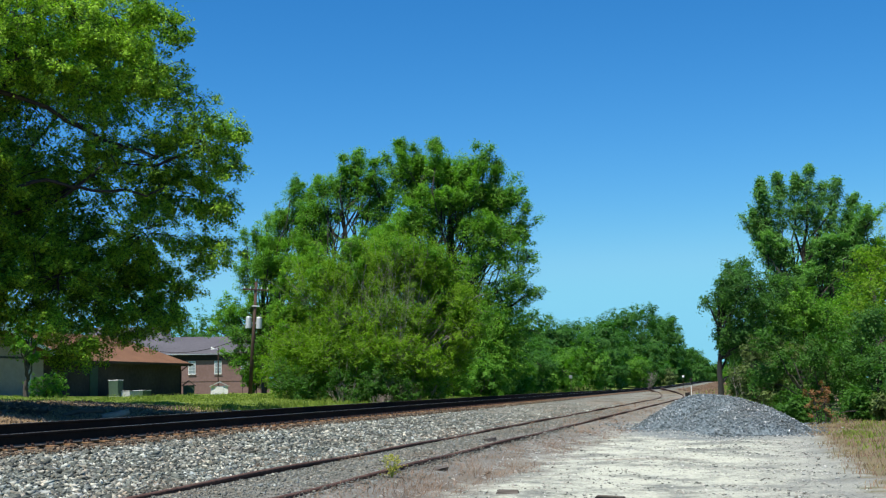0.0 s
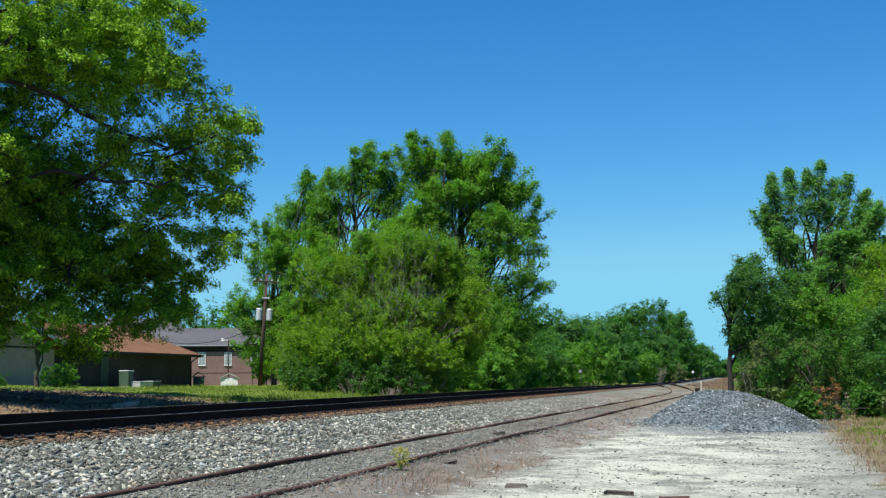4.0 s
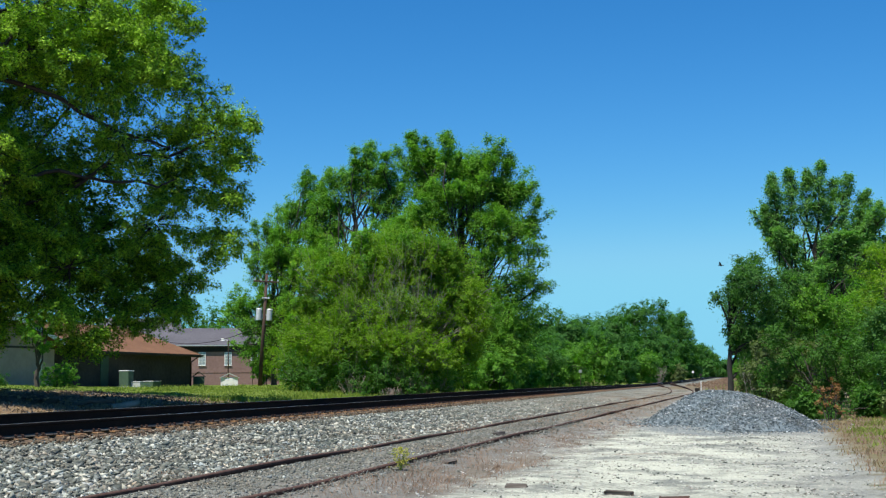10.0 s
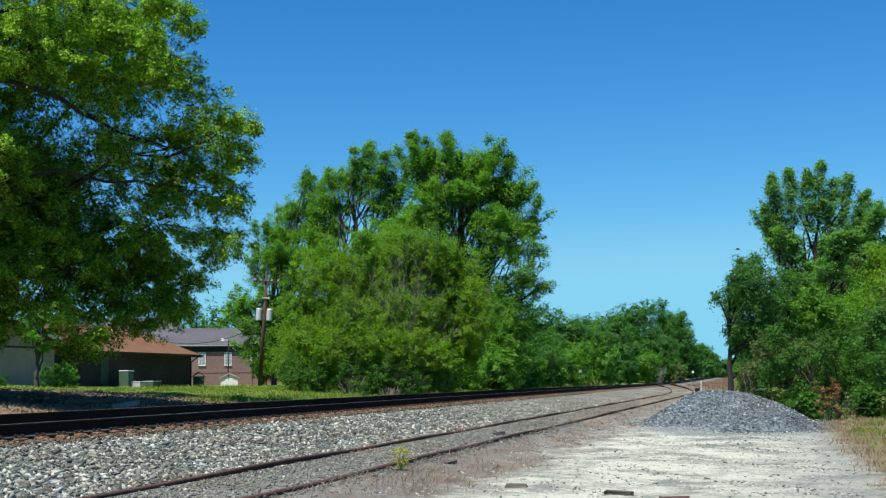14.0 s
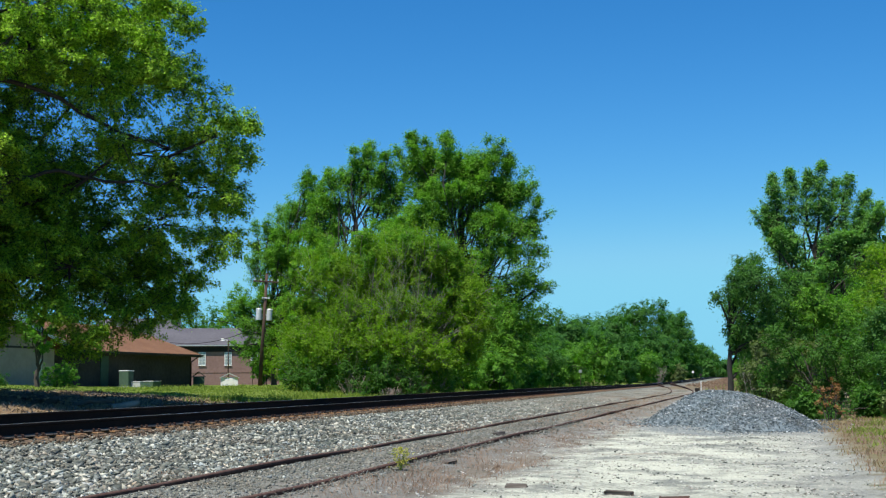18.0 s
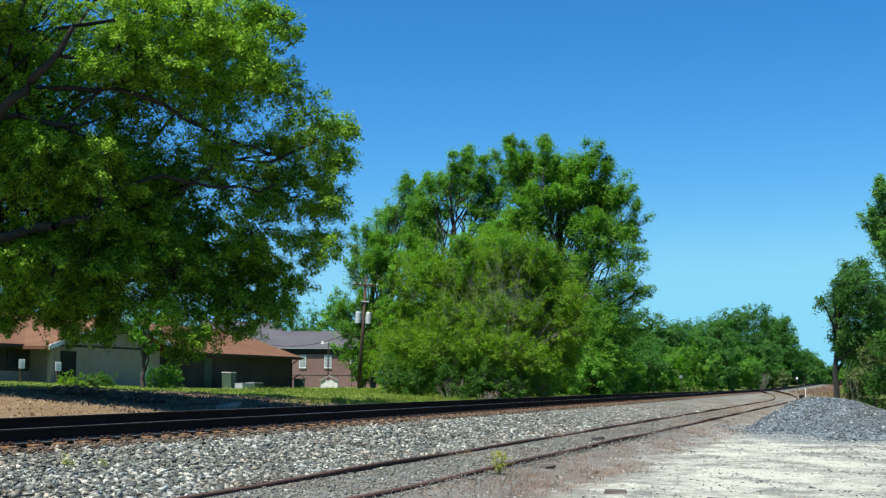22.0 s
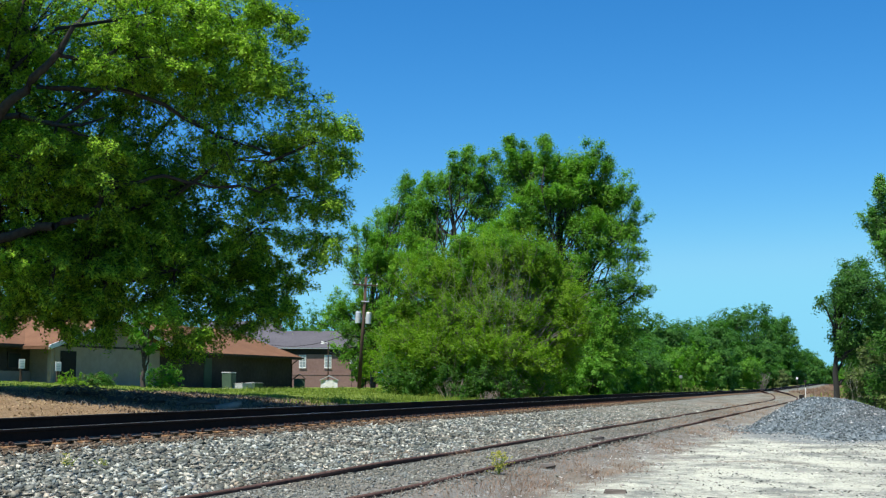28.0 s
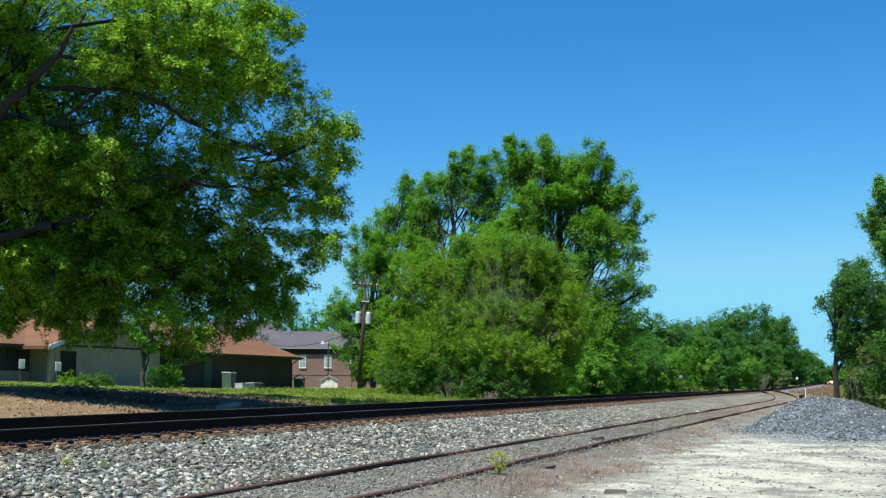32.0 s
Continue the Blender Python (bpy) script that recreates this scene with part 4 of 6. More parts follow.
OAK_SKIRT = [(1.9, 0.6, 3.2, 0.62), (2.9, 0.6, 3.1, 0.52), (2.9, 0.1, 3.7, 0.73), (3.4, 1.1, 2.8, 0.42), (4.2, 1.2, 2.5, 0.36), (3.9, 0.8, 3.2, 0.52), (2.8, -0.4, 4.2, 0.83), (4.8, 1.6, 2.9, 0.47), (5.8, 2.6, 2.6, 0.42), (3.6, 0.1, 4.3, 0.83), (1.8, 0.4, 2.8, 0.42), (4.6, 1.0, 3.9, 0.83), (5.2, 1.8, 4.9, 0.83)]
OAK_FRINGE = [(4.1, 1.1, 2.4, 0.3), (5.0, 1.4, 2.5, 0.35), (3.7, 0.9, 2.5, 0.3), (4.4, 1.2, 2.0, 0.2), (6.6, 1.8, 2.3, 0.4), (5.9, 1.6, 2.9, 0.45), (5.4, -0.9, 8.8, 0.5), (3.9, -1.2, 7.0, 0.7), (5.2, -0.4, 6.7, 0.7)]
OAK_CORE = [(2.0, 4.6, 5.4, 1.6), (0.2, 4.6, 5.0, 1.8), (4.4, 5.6, 5.3, 1.3), (5.9, 6.0, 4.7, 0.9), (3.0, 5.4, 6.6, 1.2), (-2.0, 3.0, 5.0, 2.0)]
# Boughs out of view to the left, added to shade the lawn.
OAK_BACK_SHADE = [(-6.0, 6.0, 9.0, 2.4), (-8.0, 7.0, 8.0, 2.4), (-4.5, 8.0, 10.0, 2.4)]
OAK_LIMBS = [[(0.3, -0.3, 4.6, 0.192), (1.3, -0.7, 6.53, 0.16), (2.76, -1.2, 7.71, 0.136), (3.84, -1.4, 8.46, 0.112), (4.67, -1.5, 9.03, 0.088), (5.04, -1.5, 9.63, 0.056)],
             [(0.6, -0.5, 5.6, 0.112), (1.34, -0.7, 7.73, 0.088), (3.01, -0.7, 7.8, 0.08), (3.76, -0.4, 7.6, 0.064), (4.4, 0.3, 7.35, 0.024)],
             [(3.76, -0.5, 7.55, 0.048), (4.42, -0.2, 7.55, 0.04), (4.71, 0.3, 7.82, 0.024)],
             [(4.53, -1.3, 9.03, 0.056), (5.31, -0.2, 9.32, 0.048), (5.34, 0.1, 9.68, 0.04), (5.6, 0.6, 9.6, 0.024)],
             [(3.6, -0.9, 8.43, 0.072), (4.84, 0.3, 8.58, 0.064), (5.81, 1.3, 8.3, 0.056), (6.3, 1.7, 7.92, 0.048), (6.6, 2.3, 7.92, 0.032)],
             [(4.84, 0.3, 8.58, 0.048), (5.78, 1.3, 9.17, 0.04), (6.24, 1.6, 9.38, 0.032), (6.59, 1.9, 9.28, 0.024)],
             [(0.2, -0.4, 4.2, 0.16), (2.34, -0.5, 4.78, 0.136), (3.79, -0.3, 5.05, 0.112), (4.39, 0.3, 5.34, 0.08), (4.6, 0.9, 6.11, 0.056)],
             [(4.6, 0.9, 6.11, 0.056), (5.67, 1.6, 6.51, 0.048), (6.56, 2.3, 6.29, 0.04), (7.25, 2.8, 6.36, 0.04), (7.55, 3.3, 6.24, 0.032), (7.83, 3.7, 6.51, 0.024)],
             [(6.3, 1.7, 7.92, 0.04), (6.85, 2.3, 7.57, 0.04), (7.39, 2.8, 7.4, 0.032), (7.86, 3.3, 7.28, 0.024)]]
big_tree, big_boughs = lobed_tree("pecan_tree", -22.6, 25.4, M_LEAF_NEAR, [OAK_A, OAK_B + OAK_RIM, OAK_C, OAK_D, OAK_E + OAK_SKIRT + OAK_FRINGE, OAK_F, OAK_TOP_SHADE + OAK_SHADE + OAK_BACK_SHADE, OAK_CORE], "large spreading pecan tree with fresh green leaves", [0.07, 0.07, 0.07, 0.07, 0.07, 0.065, 0.20, 0.10], 1.2, 0.42, 21, per=12, tufts=10, width=0.12, droop=0.18, spray_step=4, cell=(1.7, 0.95), windows=[0.35, 0.33, 0.33, 0.24, 0.24, 0.2, 0.0, 0.15], bark=M_BARK_DARK, least=1.1, fork=0.55, top_name="bough", twigs=5, limbs=OAK_LIMBS, gap=0.22)

stirred = []
# plumes: tip, length and (negative) radius
def branched(forms, seed):
    """Splits each large plume into a narrower leader and four side shoots of uneven height round it."""
    rg = np.random.default_rng(seed)
    made = []
    for l in forms:
        if len(l) < 5 or l[4] > -0.7:
            made.append(l)
            continue
        made.append((l[0], l[1], l[2], l[3], l[4] * 0.78))
        turn = rg.uniform(0, 6.3)
        for k in range(4):
            a, d = turn + 1.57 * k + rg.uniform(-0.5, 0.5), -l[4] * rg.uniform(0.5, 1.0)
            made.append((l[0] + math.cos(a) * d, l[1] + math.sin(a) * d, l[2] - rg.uniform(0.0, 0.28) * l[3], l[3] * rg.uniform(0.35, 0.55), l[4] * rg.uniform(0.38, 0.55)))
    return made


POPLAR = [(2.6, 0.4, 18.4, 6.0, -1.5), (4.0, 1.0, 17.8, 6.5, -1.5), (1.1, 1.6, 16.4, 6.0, -1.5), (-0.5, 0.0, 14.6, 5.5, -1.5), (0.8, -1.0, 13.4, 6.5, -1.5), (-2.0, 0.6, 12.6, 5.0, -1.3), (-3.4, 0.2, 9.0, 4.0, -1.1), (-2.6, -0.8, 8.0, 4.6, -1.3), (2.2, -1.4, 13.0, 7.0, -1.7), (4.0, -1.0, 12.5, 7.0, -1.7), (-0.6, -1.2, 8.6, 6.0, -1.5), (1.6, -2.0, 8.0, 5.5, -1.6), (-2.4, -1.2, 4.8, 2.8, -1.1), (3.2, -1.8, 7.5, 5.0, -1.6), (5.2, 0.4, 15.0, 7.0, -1.5), (1.6, 0.8, 13.6, 1.5), (3.4, 0.8, 14.0, 1.6), (0.2, 0.6, 11.0, 1.5), (-4.0, 0.3, 6.6, 0.8), (-4.9, 0.2, 6.1, 0.45)]
ELM = [(-1.3, 0.0, 16.6, 4.6, -1.3), (1.2, 0.4, 18.1, 4.6, -1.3), (2.7, -0.3, 17.3, 4.4, -1.2), (-0.1, 0.8, 17.0, 3.6, -1.1), (3.8, 0.6, 15.6, 4.5, -1.2), (-2.6, 0.3, 15.0, 4.6, -1.2), (3.2, -1.4, 12.2, 3.6, -1.5), (1.6, -1.8, 11.2, 3.4, -1.5), (-2.0, -1.4, 11.4, 4.2, -1.2), (-3.0, -0.4, 12.6, 4.4, -1.0), (4.6, -0.6, 13.2, 4.5, -1.3), (0.2, -1.8, 9.6, 3.0, -1.4), (2.6, 0.8, 14.6, 1.2), (1.2, 1.2, 15.4, 1.0), (-0.9, 0.5, 13.6, 1.1), (1.2, 0.6, 13.8, 1.1), (2.4, 0.2, 12.6, 1.3), (-2.0, 0.4, 11.8, 1.2)]
ASH_A = [(-3.2, 0.0, 17.3, 5.6, -1.6), (-0.9, 0.5, 17.2, 5.4, -1.6), (-2.2, 0.8, 16.2, 5.0, -1.5), (1.9, 0.2, 16.7, 5.4, -1.6), (0.6, 1.0, 16.0, 5.0, -1.5), (3.2, 0.8, 15.6, 5.5, -1.5), (4.4, 0.2, 14.4, 5.0, -1.3), (5.1, 0.6, 12.6, 4.5, -1.1), (0.9, -1.2, 14.2, 3.8, -1.5), (-1.3, -1.4, 13.8, 4.5, -1.5), (2.6, -1.3, 12.2, 3.6, -1.5), (-2.8, -1.4, 12.4, 5.0, -1.5), (2.6, 0.6, 13.0, 1.4), (-2.2, 0.4, 13.6, 1.5)]
ASH_B = [(3.6, -0.8, 9.9, 1.3), (4.6, 0.4, 10.6, 0.9), (5.2, 0.0, 9.2, 0.7), (4.2, -0.4, 8.0, 1.2), (3.4, 0.8, 6.6, 1.4), (5.7, 0.3, 6.9, 0.5), (4.9, 0.0, 6.8, 0.7), (3.0, -0.8, 4.8, 1.4), (4.0, 0.0, 5.2, 0.9), (2.0, -1.0, 9.6, 1.3), (-1.6, -1.0, 9.6, 1.7), (-3.8, -0.6, 9.8, 1.5), (0.4, 1.2, 8.0, 2.0), (1.8, 1.6, 5.4, 1.9), (2.4, -1.2, 2.8, 1.5), (-2.0, 0.6, 6.6, 2.0), (3.4, -0.6, 3.6, 1.3), (4.3, 0.2, 4.1, 0.9), (3.8, 0.0, 2.4, 1.1)]
THICKET_A = [(1.7, -1.2, 6.3, 0.95), (3.05, -1.0, 6.1, 0.9), (0.2, -1.4, 5.6, 1.0), (4.0, -1.0, 4.8, 0.95), (4.5, -1.4, 3.5, 0.9), (-1.6, -1.6, 5.7, 0.9), (-3.3, 0.1, 5.4, 1.45), (-3.8, 0.0, 3.3, 1.45), (-1.5, -0.4, 5.8, 1.55), (0.5, -0.7, 6.3, 1.32), (2.2, -1.2, 6.4, 1.2), (3.2, 0.4, 5.5, 1.23), (4.0, 0.7, 4.0, 1.08), (-2.6, 0.5, 6.6, 0.7), (-0.6, -0.9, 7.0, 0.7), (1.4, -0.5, 7.2, 0.6), (3.0, -0.5, 6.5, 0.6), (4.6, 0.3, 5.0, 0.6), (-4.5, 0.3, 4.2, 0.7)]
THICKET_B = [(-1.4, -3.2, 2.6, 1.0), (0.4, -3.3, 2.8, 1.0), (1.9, -3.2, 2.5, 1.0), (3.2, -3.0, 2.2, 0.9), (0.9, -2.4, 4.2, 1.0), (-0.9, -2.5, 4.0, 1.0), (2.5, -2.3, 4.0, 1.0), (-2.8, -2.6, 3.0, 0.9), (-2.0, -0.5, 2.7, 1.42), (0.2, -0.6, 3.5, 1.53), (2.1, 0.1, 3.7, 1.53), (3.6, 0.5, 2.7, 1.02), (-0.8, 1.8, 1.9, 0.8), (-2.6, -0.3, 1.7, 0.78), (-4.4, -0.8, 2.1, 0.91), (1.9, -0.1, 2.0, 0.89), (-1.2, -1.2, 1.6, 0.85), (1.0, -1.2, 1.5, 0.85), (3.0, -0.6, 1.4, 0.8), (-3.4, -0.9, 1.3, 0.85), (0.0, -1.0, 1.2, 0.7)]
THICKET_LOW = [(-0.5, -3.6, 1.4, 0.8), (1.0, -3.6, 1.4, 0.8), (2.3, -3.4, 1.1, 0.7), (-2.2, -3.2, 1.3, 0.8), (-3.4, -2.6, 1.4, 0.8), (3.3, -2.6, 1.0, 0.7), (0.2, -3.8, 0.8, 0.5), (1.7, -3.6, 0.7, 0.5)]
ASH_LIMBS = [[(0.1, 0.7, 3.0, 0.357), (0.1, 0.2, 6.0, 0.34), (0.1, 0.0, 9.8, 0.272), (0.2, 0.3, 13.4, 0.153)], [(0.1, 0.0, 10.6, 0.17), (1.4, 0.6, 13.4, 0.076)], [(0.1, 0.1, 9.9, 0.17), (-1.2, 0.6, 12.4, 0.068)]]
ELM_LIMBS = [[(1.2, 0.7, 4.0, 0.238), (0.9, 0.0, 8.5, 0.212), (0.4, -0.1, 10.7, 0.178), (0.1, 0.1, 12.5, 0.128), (-0.1, 0.4, 14.4, 0.06)], [(0.25, -0.05, 11.4, 0.111), (-0.6, 0.1, 12.0, 0.085), (-1.2, 0.3, 12.8, 0.043)], [(0.15, 0.05, 12.2, 0.102), (1.1, 0.4, 14.0, 0.051)]]
stirred += lobed_tree("poplar_tree", -38.0, 92.5, M_LEAF_MID, [branched(POPLAR, 1)], "slender green tree behind the utility pole", 0.14, 0.72, 0.25, 31, per=6, tufts=8, width=0.24, rise=0.5, cell=(2.6, 2.0), windows=0.27, trunk_top=0.6)[1]
stirred += lobed_tree("elm_tree", -27.6, 81.5, M_LEAF_MID, [branched(ELM, 2)], "tall open elm with dark forked limbs showing", 0.13, 0.75, 0.3, 32, per=6, tufts=8, width=0.22, rise=0.4, fork=0.55, straight=0.1, trunk_top=0.62, cell=(2.6, 2.0), windows=0.16, limbs=ELM_LIMBS, gap=0.35, bark=M_BARK_DARK)[1]
stirred += lobed_tree("ash_tree", -18.5, 75.8, M_LEAF_MID, [branched(ASH_A, 3), ASH_B], "tall full green tree beside the railway", 0.13, 0.92, 0.42, 33, per=6, tufts=8, width=0.22, rise=0.45, straight=0.05, squash=(0.9, 1.3), cell=(2.6, 2.0), windows=[0.25, 0.08], limbs=ASH_LIMBS, gap=0.4, bark=M_BARK_DARK)[1]
_rg = np.random.default_rng(8)
THICKET_TIPS = []
for _l in THICKET_A:
    for _k in range(3):
        _a, _u = _rg.uniform(0, 2 * math.pi), _rg.uniform(0.3, 1.0)
        THICKET_TIPS.append((_l[0] + math.cos(_a) * _l[3] * 0.8, _l[1] + math.sin(_a) * _l[3] * 0.8, _l[2] + _l[3] * _u, _rg.uniform(0.22, 0.45)))
stirred += lobed_tree("thicket", -16.5, 53.5, [M_LEAF_LIME, M_LEAF_LIME, M_LEAF_MID, M_LEAF_DARK], [THICKET_A, THICKET_B, THICKET_TIPS, THICKET_LOW], "bushy lime-green thicket of young trees with bare grey twigs", 0.08, 0.95, 0.16, 34, per=6, tufts=8, width=0.12, rise=0.7, cat="thicket", stems=7, bark=M_TWIG, twigs=6, squash=(0.9, 1.5), spray_step=5)[1]

VINE = [(0.55, 0.0, 5.0, 0.55), (0.85, 1.4, 5.2, 0.65), (1.1, -1.1, 4.5, 0.92), (0.32, 1.4, 3.9, 0.5), (-0.38, -0.6, 4.0, 0.28), (0.95, -0.2, 3.3, 0.9), (0.58, 1.0, 2.6, 0.55), (1.2, -0.3, 2.7, 0.81), (0.28, 0.1, 2.8, 0.42), (1.7, 0.8, 3.6, 0.85), (2.1, 0.2, 2.7, 0.85), (2.0, 1.2, 4.4, 0.8), (1.5, 1.0, 1.9, 0.75), (0.5, 0.4, 4.3, 0.6), (0.08, 0.1, 2.3, 0.26), (0.1, 0.1, 2.8, 0.3), (0.08, 0.2, 3.3, 0.32), (0.12, 0.1, 3.8, 0.34), (0.15, 0.1, 4.3, 0.36), (0.3, 0.1, 4.75, 0.36)]
TALL = [(-1.2, -0.3, 10.37, 3.4, -0.68), (-0.4, 0.3, 10.77, 3.2, -0.56), (0.4, 0.0, 10.57, 2.8, -0.54), (1.05, -0.2, 10.97, 3.2, -0.56), (1.6, 0.3, 10.17, 2.8, -0.54), (2.2, -0.1, 10.35, 3.0, -0.63), (3.0, 0.2, 9.55, 2.6, -0.63), (3.5, 0.0, 8.95, 3.2, -0.72), (-1.5, 0.2, 9.07, 2.6, -0.72), (-0.8, -0.4, 8.07, 2.8, -0.81), (1.9, -0.5, 7.67, 1.8, -0.81), (2.9, -0.6, 7.55, 2.2, -0.81), (0.9, -0.6, 6.47, 1.6, -0.81), (3.9, 0.3, 7.55, 3.0, -0.9), (-0.2, -0.4, 6.07, 1.8, -0.81)]
LIMETREE = [(-0.3, -1.4, 3.7, 0.84), (0.6, -0.9, 3.3, 0.96), (-0.1, 1.0, 2.6, 1.0), (1.0, 0.2, 2.1, 0.98), (-1.0, -1.3, 2.3, 0.74), (1.7, -0.3, 3.8, 0.86)]
RIGHT = [(1.3, 0.8, 5.8, 0.5), (1.0, -0.1, 5.2, 0.85), (0.3, 1.4, 4.7, 0.9), (0.7, -1.3, 3.7, 1.13), (0.0, 0.3, 3.1, 0.78), (1.5, -0.5, 4.5, 1.15), (0.7, 0.8, 2.4, 0.99)]
TALL_LIMBS = [[(0.5, 0.2, 4.0, 0.112), (0.6, 0.1, 7.0, 0.088), (1.0, 0.5, 9.5, 0.04)], [(0.6, 0.1, 6.6, 0.072), (0.0, 0.5, 8.6, 0.04)], [(0.6, 0.1, 6.8, 0.064), (1.9, 0.5, 8.8, 0.032)]]
stirred += lobed_tree("vine_covered_tree", -1.1, 45.0, M_LEAF_VINE, [VINE], "dark straight trunk hung with vines", 0.08, 1.0, 0.15, 41, per=6, tufts=7, width=0.12, droop=0.3, fork=0.8, straight=0.0, squash=(1.0, 1.4), bark=M_BARK_IVY)[1]
stirred += lobed_tree("tall_tree", 1.9, 58.0, M_LEAF_BLUE, [branched(TALL, 4)], "tall airy tree with upright boughs", 0.10, 1.3, 0.2, 42, per=6, tufts=8, width=0.14, rise=0.5, fork=0.6, straight=0.3, trunk_top=0.62, cell=(1.6, 1.3), windows=0.0, limbs=TALL_LIMBS, gap=0.2, bark=M_BARK_DARK)[1]
stirred += lobed_tree("young_tree", 2.0, 47.0, M_LEAF_MID, [LIMETREE], "low bright green tree at the yard edge", 0.09, 1.0, 0.12, 43, per=6, tufts=7, width=0.13)[1]
stirred += lobed_tree("roadside_tree", 3.7, 41.8, M_LEAF_LIME, [RIGHT], "leafy green tree at the yard edge", 0.09, 0.95, 0.15, 44, per=6, tufts=7, width=0.13, cell=(1.3, 1.0), windows=0.28)[1]

# undergrowth of the yard's edge
UNDER_A = [(-1.7, -1.0, 2.3, 0.44), (-1.9, -0.6, 1.3, 0.45), (-1.2, 0.9, 1.7, 0.54), (-0.9, 0.3, 0.6, 0.44), (-0.4, -1.1, 1.9, 0.54), (-0.2, -0.2, 1.0, 0.49), (0.5, -0.1, 1.5, 0.59), (0.7, -0.9, 0.6, 0.51), (-1.3, 0.7, 0.4, 0.36)]
UNDER_B = [(-0.1, 1.1, 2.2, 0.53), (0.3, -0.0, 1.6, 0.61), (0.2, 1.2, 0.7, 0.53), (0.7, -1.1, 1.3, 0.66), (-0.4, 0.3, 0.2, 0.36), (0.5, -0.4, 0.2, 0.48), (1.3, 0.6, 2.2, 0.66), (-1.2, -0.7, 0.2, 0.32), (0.2, 0.9, 2.8, 0.5)]
lobed_tree("undergrowth", 2.1, 37.9, M_LEAF_DARK, [UNDER_A], "tangled green undergrowth at the yard edge", 0.07, 0.9, 0.07, 61, cat="shrub", stems=5, per=6, tufts=7, width=0.11, rise=0.3)
lobed_tree("undergrowth", 3.1, 34.9, M_LEAF_VINE, [UNDER_B], "tangled green undergrowth at the yard edge", 0.075, 1.0, 0.07, 62, cat="shrub", stems=5, per=6, tufts=7, width=0.11, rise=0.3)
for i, (x, y, h, r, mat, lab) in enumerate([
        (0.2, 39.6, 2.6, 0.75, M_LEAF_OLIVE, "grey-olive shrub in the undergrowth"), (1.2, 36.0, 0.7, 0.45, M_LEAF_DARK, "low dark green shrub at the yard edge"), (2.9, 35.0, 0.8, 0.6, M_LEAF_DARK, "low dark green shrub at the yard edge"), (3.6, 33.6, 0.7, 0.6, M_LEAF_OLIVE, "low grey-olive shrub at the yard edge"), (1.6, 40.5, 2.4, 1.0, M_LEAF_OLIVE, "olive-green shrub in the undergrowth"), (3.4, 39.0, 2.6, 1.1, M_LEAF_DARK, "dark green shrub in the undergrowth"),
        (1.1, 50.0, 2.4, 1.0, M_LEAF_DARK, "dark green shrub in the undergrowth"), (3.2, 44.9, 3.0, 1.2, M_LEAF_DARK, "dark green shrub in the undergrowth"),
        (5.2, 37.5, 4.0, 1.6, M_LEAF_LIME, "yellow-green shrub in the undergrowth"), (0.2, 52.0, 3.0, 1.2, M_LEAF_DARK, "dark green shrub in the undergrowth"),
        (0.6, 62.0, 3.6, 1.6, M_LEAF_DARK, "dark green shrub in the undergrowth"), (2.0, 54.0, 5.0, 1.6, M_LEAF_DARK, "dark green shrub in the undergrowth"),
        (-0.3, 57.0, 3.8, 1.0, M_LEAF_DARK, "dark green shrub in the undergrowth"), (0.1, 66.0, 4.4, 1.3, M_LEAF_DARK, "dark green shrub in the undergrowth"), (-0.2, 72.0, 3.6, 1.6, M_LEAF_MID, "green shrub in the undergrowth"), (3.6, 50.0, 5.5, 1.8, M_LEAF_DARK, "dark green shrub in the undergrowth"),
        (0.6, 44.0, 2.6, 0.9, M_LEAF_OLIVE, "olive-green shrub in the undergrowth"), (-0.1, 47.0, 1.8, 0.8, M_LEAF_OLIVE, "olive-green shrub in the undergrowth"), (0.9, 41.0, 1.5, 0.7, M_LEAF_OLIVE, "olive-green shrub in the undergrowth"),
        (1.0, 84.0, 4.5, 2.2, M_LEAF_MID, "green shrub in the undergrowth"), (1.5, 100.0, 5.0, 2.6, M_LEAF_MID, "green shrub in the undergrowth"), (2.5, 125.0, 5.5, 3.2, M_LEAF_MID, "green shrub in the undergrowth"),
        (2.5, 68.0, 5.0, 2.0, M_LEAF_DARK, "dark green shrub in the undergrowth")]):
    tree("shrub", x, y, land_z(x, y), h, r, 60 + i, mat, n=230, per=26, size=0.06 + 0.0010 * y, spread=0.12 + 0.002 * y, low=0.03, lobes=9, label=lab, cat="shrub", stems=4, trunk_r=0.05, group="shrubs of the yard edge")
for i, (x, y, h, r) in enumerate([(-19.5, 60, 2.4, 1.6), (-22, 63, 2.8, 1.8), (-25, 66, 3.0, 2.0), (-16.8, 62, 2.2, 1.4), (-28, 72, 3.0, 2.0), (-16.6, 68, 2.6, 1.5), (-31, 80, 3.2, 2.2), (-20.5, 68, 3.0, 2.0), (-34, 96, 3.5, 2.4), (-24, 78, 3.4, 2.2), (-39, 104, 3.5, 2.6), (-41.2, 97, 5.2, 1.6), (-39.6, 95, 4.2, 1.4)]):
    tree("shrub", x, y, land_z(x, y), h, r, 250 + i, M_LEAF_MID if i % 2 else M_LEAF_LIME, n=190, per=24, size=0.17, spread=0.26, low=0.02, lobes=9, label="green shrub under the trees", cat="shrub", stems=4, trunk_r=0.05, group="shrubs under the trees")
tree("rust_brown_shrub", 1.62, 33.4, land_z(1.62, 33.4), 1.05, 0.40, 75, M_LEAF_RUST, n=90, per=12, size=0.05, spread=0.10, low=0.05, lobes=6, label="dead rust-brown shrub at the yard edge", cat="shrub", stems=4, trunk_r=0.03)


